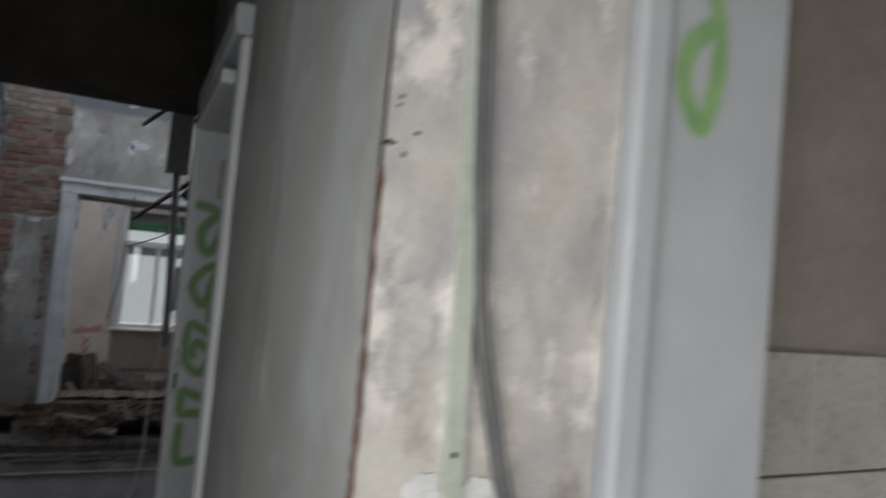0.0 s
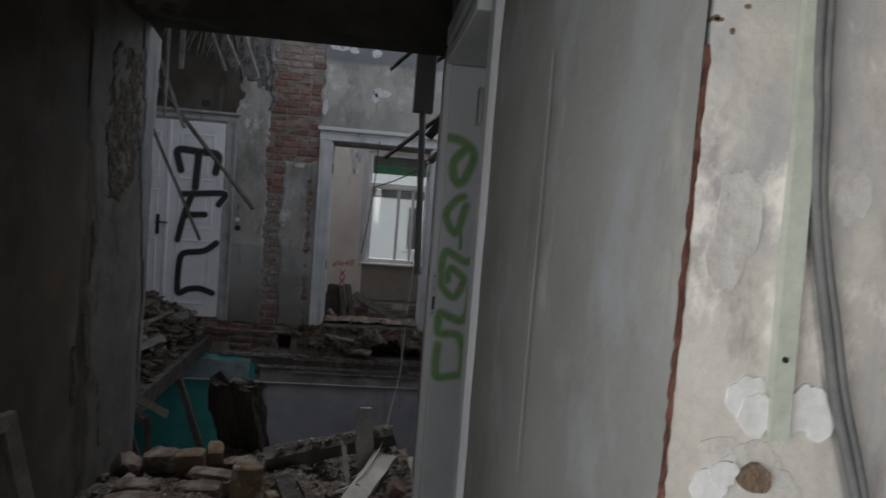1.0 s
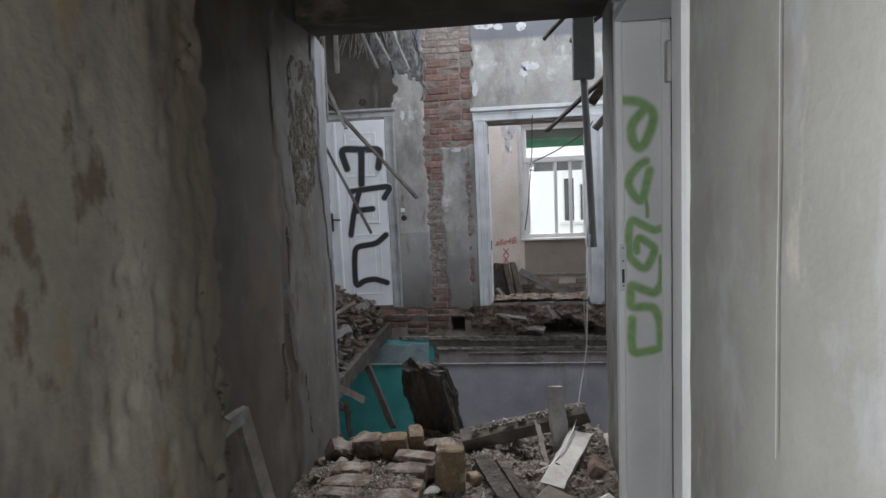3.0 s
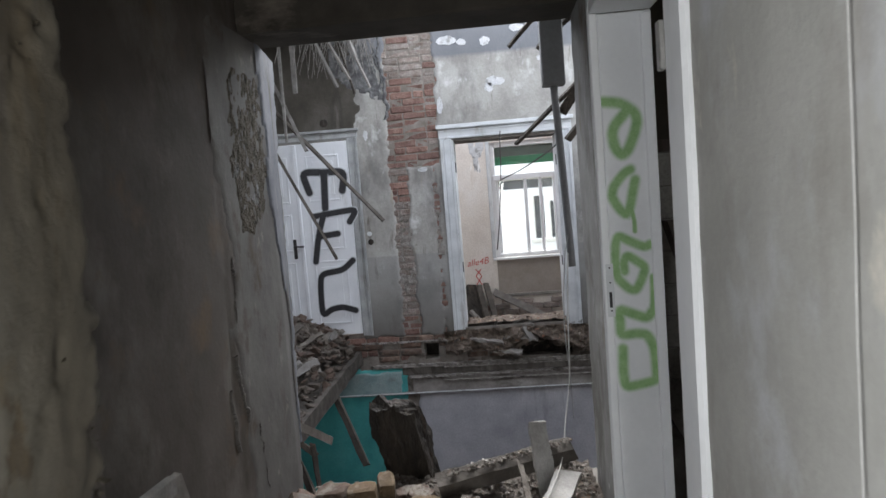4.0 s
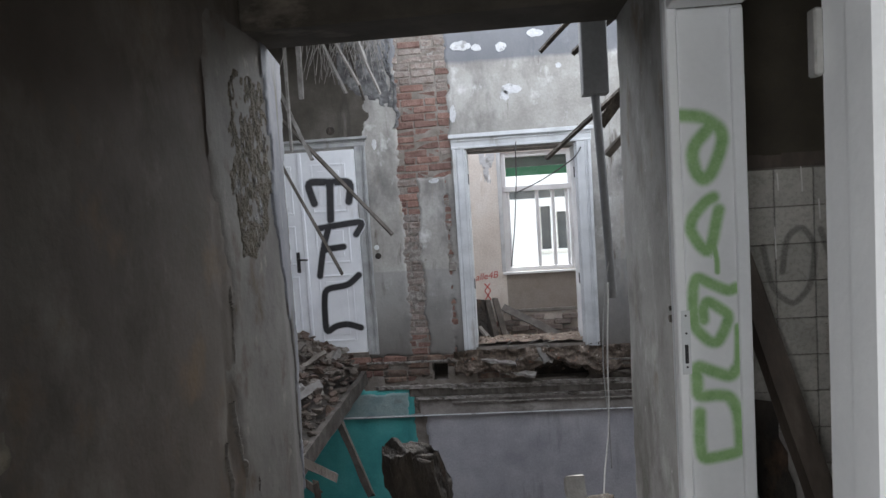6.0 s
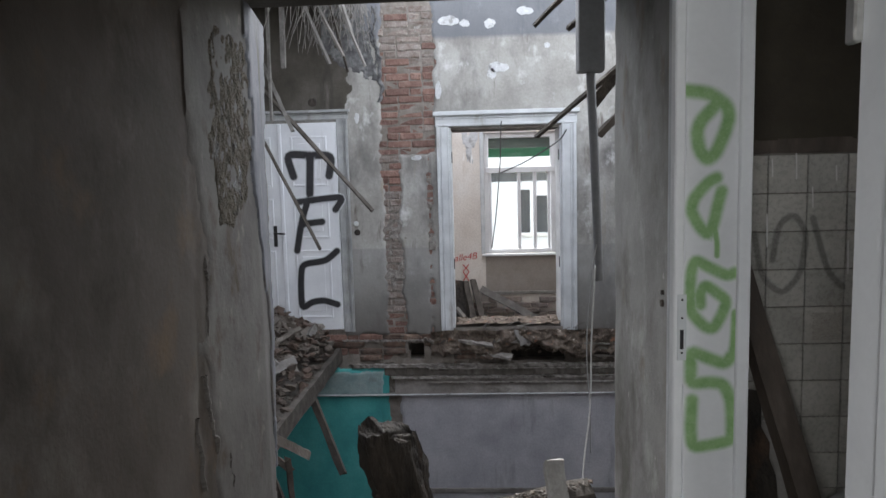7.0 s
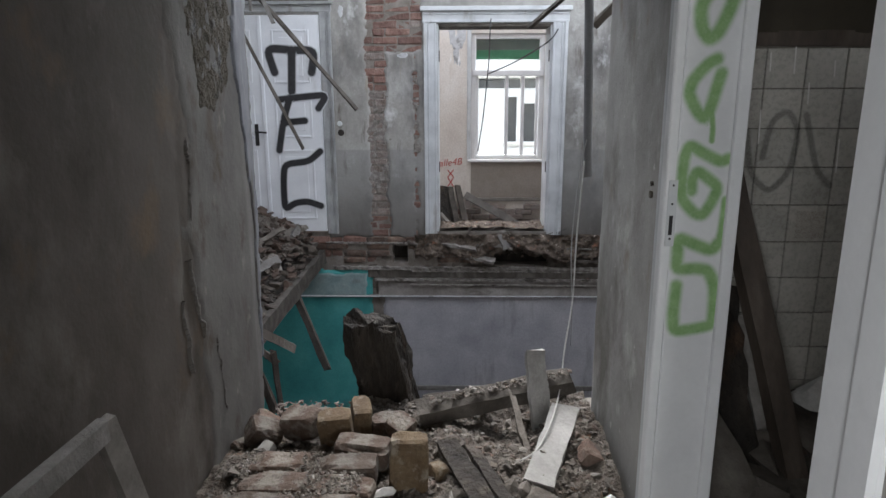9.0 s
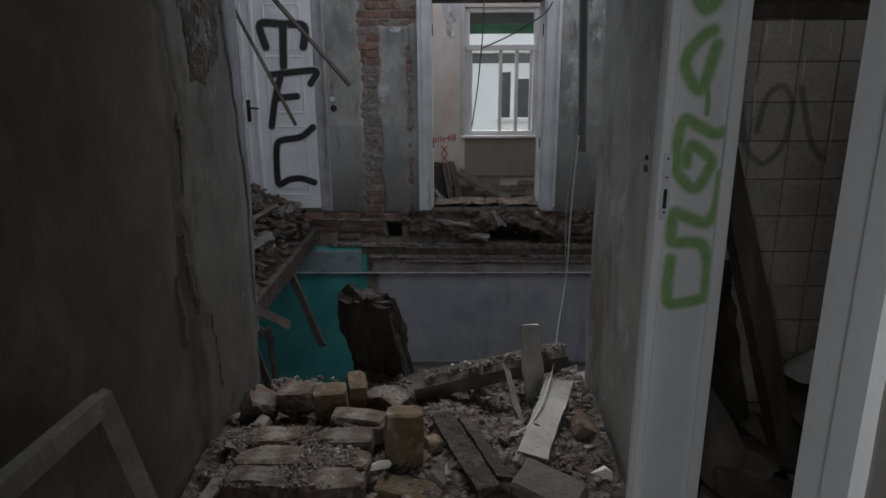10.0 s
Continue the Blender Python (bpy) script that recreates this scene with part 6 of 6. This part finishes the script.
sheet("bare_patch", M_TANWALL, wall_back, 0.83, 1.05, 0.9, 2.45, 0.02, lambda x, z, d: xyz(x, BY - d, z), lambda x, z: np.clip((x - 0.86 + (fbm(x * 9, z * 5, 88) - 0.5) * 0.1), -0.01, 0.006), "bare tan plaster beside the window")
sheet("peeling_paint", M_FLAKE, wall_back, -0.72, -0.36, 0.75, 2.4, 0.012, lambda x, z, d: xyz(x, BY - d, z), lambda x, z: np.clip((fbm(x * 6, z * 2.2, 71) - 0.60 - np.abs(x + 0.47) * 0.6) * 0.3, -0.012, 0.006), "peeling white paint flakes")
part("rail", one(-0.35, 1.04, BY - 0.03, BY - 0.001, -0.15, -0.102, 0.006), M_GREYWOOD, wall_back, "pale rail under the niche")
for k, (a, b, w, h, m) in enumerate([((-0.62, 8.72, -0.66), (-0.715, 9.2, 0.06), 0.13, 0.09, M_ROTTEN), ((-0.55, 8.78, -0.66), (-0.66, 9.22, 0.02), 0.10, 0.07, M_ROTTEN), ((-0.43, 8.74, -0.66), (-0.585, 9.2, 0.07), 0.085, 0.03, M_FLOORBEAM),
                                     ((-0.30, 8.72, -0.66), (-0.475, 9.2, 0.085), 0.09, 0.03, M_FLOORBEAM), ((-0.52, 8.62, -0.45), (-0.72, 8.78, -0.24), 0.08, 0.03, M_GREYWOOD), ((-0.80, 8.6, -0.66), (-0.74, 9.1, -0.05), 0.14, 0.06, M_ROTTEN)]):
    solo("leaning_board", beam(bmesh.new(), a, b, w, h, 0.010 if m == M_ROTTEN else 0.003, 8, 170 + k, 8), m, "black rotten timber leaning against the back room wall" if m == M_ROTTEN else "grey board leaning against the back room wall", "board", group="boards in the back room")
solo("fallen_batten", beam(bmesh.new(), (-0.36, 9.16, -0.04), (0.73, 8.8, -0.60), 0.10, 0.06, 0.004, 6, 181, 70), M_GREYWOOD, "long weathered plank fallen across the back room", "plank")
scatter("back_rubble", 260, (-1.2, 1.0), (6.85, 9.2), (0.02, 0.12), lambda x, y: -0.62 + 0.12 * fbm(x * 2, y * 2, 4), M_DEBRIS, "brick rubble on the floor of the room behind", 16)
tagged(sheet("threshold_soil", M_SOIL, None, -0.66, 0.43, FAR + 0.004, FAR + 0.36, 0.014, lambda x, y, d: xyz(x, y, d), lambda x, y: 0.012 + 0.05 * fbm(x * 5, y * 7, 45) + (fbm(x * 24, y * 24, 46) - 0.5) * 0.03, kind="stuff"), "brown soil and crumbled mortar on the doorway threshold", "soil")
scatter("threshold_rubble", 110, (-0.66, 0.43), (FAR - 0.03, FAR + 0.34), (0.006, 0.024), lambda x, y: 0.03 + 0.04 * fbm(x * 5, y * 7, 45), M_SOIL, "mortar crumbs on the doorway threshold", 17)
scatter("ledge_soil", 500, (-0.95, 1.5), (FAR - 0.07, FAR + 0.0), (0.008, 0.05), lambda x, y: -0.04 - 0.30 * fbm(x * 5, y * 60, 11) * np.clip(1.2 - x, 0.4, 1), M_DEBRIS, "brown soil and broken mortar on the broken floor edge", 19)
scatter("ledge_rubble", 200, (-1.0, 0.9), (FAR - 0.05, FAR + 0.02), (0.01, 0.055), lambda x, y: -0.10 - 0.10 * fbm(x * 3, y * 3, 8), M_STONE, "loose mortar and splinters on the broken floor edge", 18)

for k, (x0, x1, z, w) in enumerate(((0.50, 1.55, -0.165, 0.14), (0.58, 1.55, -0.215, 0.10), (0.66, 1.5, -0.30, 0.09))):
    solo("floorboard_end", beam(bmesh.new(), (x0, FAR - 0.03, z), (x1, FAR - 0.03, z - 0.012), w, 0.024, 0.006, 14, 230 + k), M_GREYWOOD if k == 0 else M_OLDWOOD, "splintered grey floorboard stub in the broken floor edge", "board", group="floorboard stubs")
for k, (x0, x1, z, w) in enumerate(((-0.62, -0.30, -0.11, 0.10), (-0.45, -0.12, -0.24, 0.09), (-0.20, 0.10, -0.10, 0.08))):
    solo("lime_slab", beam(bmesh.new(), (x0, FAR - 0.05, z), (x1, FAR - 0.09, z - 0.05), w, 0.03, 0.012, 7, 240 + k, 15), M_LEDGE, "broken lime mortar slab in the floor edge", "rubble", group="mortar slabs in the floor edge")
rng = random.Random(51)
for k in range(12):
    x = rng.uniform(-0.65, 0.6)
    a = rng.uniform(-1.3, 1.3)
    L = rng.uniform(0.08, 0.24)
    z = rng.uniform(-0.06, 0.02)
    solo("splinter", beam(bmesh.new(), (x, FAR - 0.03, z), (x + L * math.sin(a), FAR - 0.12, z + L * math.cos(a) * 0.5), 0.012, 0.006, 0.002, 3, 200 + k), M_GREYWOOD, "thin grey splinter on the broken floor edge", "splinter", group="splinters on the floor edge")
solo("plaster_sheet", beam(bmesh.new(), (0.0, FAR - 0.05, -0.02), (0.06, FAR - 0.11, -0.15), 0.17, 0.012, 0.006, 4, 220), M_GREYWOOD, "torn grey board piece hanging over the floor edge", "board")

# red writing beside the window
txt = bpy.data.curves.new("red_writing", "FONT")
txt.body, txt.size, txt.extrude, txt.shear, txt.offset = "alle4B", 0.14, 0.001, 0.3, -0.0005
txt.materials.append(M_SPRAY_R)
red = new("red_writing", txt)
red.matrix_basis = pose(-0.745, BY - 0.004, 0.355, 90, -6, 0)
red.parent = wall_back
on_back = lambda u, v, off: Vector((u, BY - 0.003 - off, v))
for k, (a, b) in enumerate((((-0.62, 0.31), (-0.53, 0.20)), ((-0.53, 0.31), (-0.62, 0.20)), ((-0.62, 0.20), (-0.53, 0.06)), ((-0.53, 0.20), (-0.62, 0.06)))):
    part("red_stroke", ribbon(bmesh.new(), [a, b], 0.015, lambda u, v, off, q=k: on_back(u, v, off + 0.001 * q), seed=k), M_SPRAY_R, wall_back, "red painted cross")

# ---- outside ----
house = thing("neighbour_house", (1.0, 20, -3.4), "white rendered house across the yard", "house")
HOLES = [(0.98, 1.32, -0.1, 1.24), (1.48, 1.9, -0.1, 1.05), (-4.0, -3.0, -0.1, 1.5), (4.4, 5.4, -0.1, 1.5)]
front = wall("wall", M_FACADE, "x", -14, 16, -3.41, 5.5, 20.0, 20.4, HOLES, parent=house)
part("wall", one(-14, 16, 20.45, 28, -3.41, 5.5), M_FACADE, house)
for x0, x1, z0, z1 in HOLES:
    win = part("window", one(x0, x1, 20.2, 20.24, z0, z1), M_DARKGLASS, house, "dark window pane")
    part("frame", one(x0, x0 + 0.05, 20.15, 20.198, z0, z1, 0.005), M_FACADE_TRIM, win)
    part("sill", one(x0 - 0.1, x1 + 0.1, 19.9, 20.1, z0 - 0.12, z0 - 0.02, 0.01), M_FACADE_TRIM, win)
part("cornice", one(-14, 16, 19.75, 19.999, 1.78, 1.9, 0.02), M_FACADE_TRIM, house)
part("string_course", one(-14, 16, 19.9, 19.999, -0.75, -0.5, 0.02), M_FACADE_TRIM, house)
# Dark strip laid on the facade in place of the eave's shadow.
part("recessed_band", one(-14, 16, 19.985, 20.001, 1.50, 1.77, 0.002), M_DARKGLASS, house, "dark band painted as the eave's shade under the cornice")
part("roof", one(-14.4, 16.4, 19.5, 28.4, 5.5, 5.9, 0.05), M_DARKWOOD, house)

# ---- crumbling plaster along the two broken wall ends ----
rng = random.Random(63)
ends = []
for k in range(420):
    z = rng.uniform(0.12, 2.25)
    r = 0.005 + 0.022 * rng.random() ** 2.5
    ye = float(end_line(np.array(z)))
    ends.append(((LX - 0.045 + rng.uniform(-0.05, 0.01) - r * 0.4, ye + rng.uniform(-0.035, 0.012), z), r, rng))
crumbs = new("plaster_crumbs", lumps_mesh("plaster_crumbs", ends, M_PLASTER_E))
crumbs.parent, crumbs.location = wall_left, -ORIGIN[wall_left]
tagged(crumbs, "crumbling plaster along the broken wall end", "", "", "stuff")
ends = []
for k in range(650):
    z = rng.uniform(0.05, 2.75)
    r = 0.003 + 0.010 * rng.random() ** 2.5
    ends.append(((NX - rng.uniform(0.002, 0.03), 0.052 + rng.uniform(-0.045, 0.022), z), r, rng))
crumbs = new("plaster_crumbs", lumps_mesh("plaster_crumbs", ends, M_OCHRE))
crumbs.parent, crumbs.location = wall_near, -ORIGIN[wall_near]
tagged(crumbs, "ochre crumbling plaster along the broken wall end", "", "", "stuff")

# ---- exposed bricks of the far wall ----
def far_bricks():
    shapes = [brick_mesh("brick", 0.243, 0.10, 0.070, k, m, 0.011) for m in (M_BRICK, M_BRICK_LIME) for k in range(4)]
    dim_bricks = [brick_mesh("brick", 0.236, 0.10, 0.060, 40 + k, M_BRICK_DIM, 0.012) for k in range(4)]
    half = [brick_mesh("brick", 0.118, 0.10, 0.070, 20 + k, m, 0.011) for m in (M_BRICK, M_BRICK_LIME) for k in range(3)]
    dusty = [brick_mesh("brick", 0.236, 0.10, 0.060, 60 + k, M_BRICK_DUST, 0.012) for k in range(4)]
    rng = random.Random(31)
    for row in range(60):
        z = -0.385 + row * 0.0745
        if z > 3.28:
            break
        x = -3.3 + (0.125 if row % 2 else 0.0)
        while x < 1.5:
            full = rng.random() > 0.38
            L = 0.238 if full else 0.115
            c = x + L / 2
            x += L + 0.010
            in_hi = -1.52 < c < -0.70 and z > 1.75
            in_lo = -1.52 < c < -1.08 and -0.1 < z <= 1.8
            in_scar = -1.0 < c < -0.82 and -0.1 < z <= 1.8
            in_band = -0.36 < z < -0.05 and -1.95 < c < 1.5 and not (-1.28 < c < -0.88 and -0.37 < z < -0.12) and not (-0.24 < c < 0.95 and z < -0.12)
            if not (in_hi or in_lo or in_scar or in_band):
                continue
            if rng.random() < ((0.06 if c < -0.9 else 0.55) if in_band else 0.02):
                continue
            lime = (z > 2.72 and rng.random() < 0.8) or (z < 1.45 and in_lo and z > 0.2 and rng.random() < 0.93) or rng.random() < 0.08
            ob = new("brick", rng.choice((shapes if full else half)[(4 if full else 3):] if lime else (shapes if full else half)[:(4 if full else 3)]))
            # Most bricks of the band take the toned-down brick, as recess shade.
            if in_band and rng.random() < (0.45 if c < -1.1 else 0.92):
                ob.data = rng.choice(dim_bricks)
            ob.parent = wall_north
            ob.matrix_basis = pose(c, FAR + 0.043 + rng.uniform(-0.007, 0.006) + (rng.uniform(-0.02, 0.0) if in_band else 0), z + rng.uniform(-0.003, 0.003), rng.uniform(-2, 2), rng.uniform(-1.6, 1.6), rng.uniform(-2, 2))

    for row in range(6):
        for i in range(8):
            if rng.random() < 0.25:
                continue
            ob = new("brick", rng.choice(shapes[4:] if rng.random() < 0.82 else dusty if rng.random() < 0.8 else shapes[:4]))
            ob.parent = wall_back
            ob.matrix_basis = pose(-0.75 + 0.25 * i + (0.12 if row % 2 else 0), BY + 0.02 + rng.uniform(-0.09, 0.01), -0.60 + row * 0.0745, rng.uniform(-3, 3), rng.uniform(-2, 2), rng.uniform(-3, 3))


far_bricks()
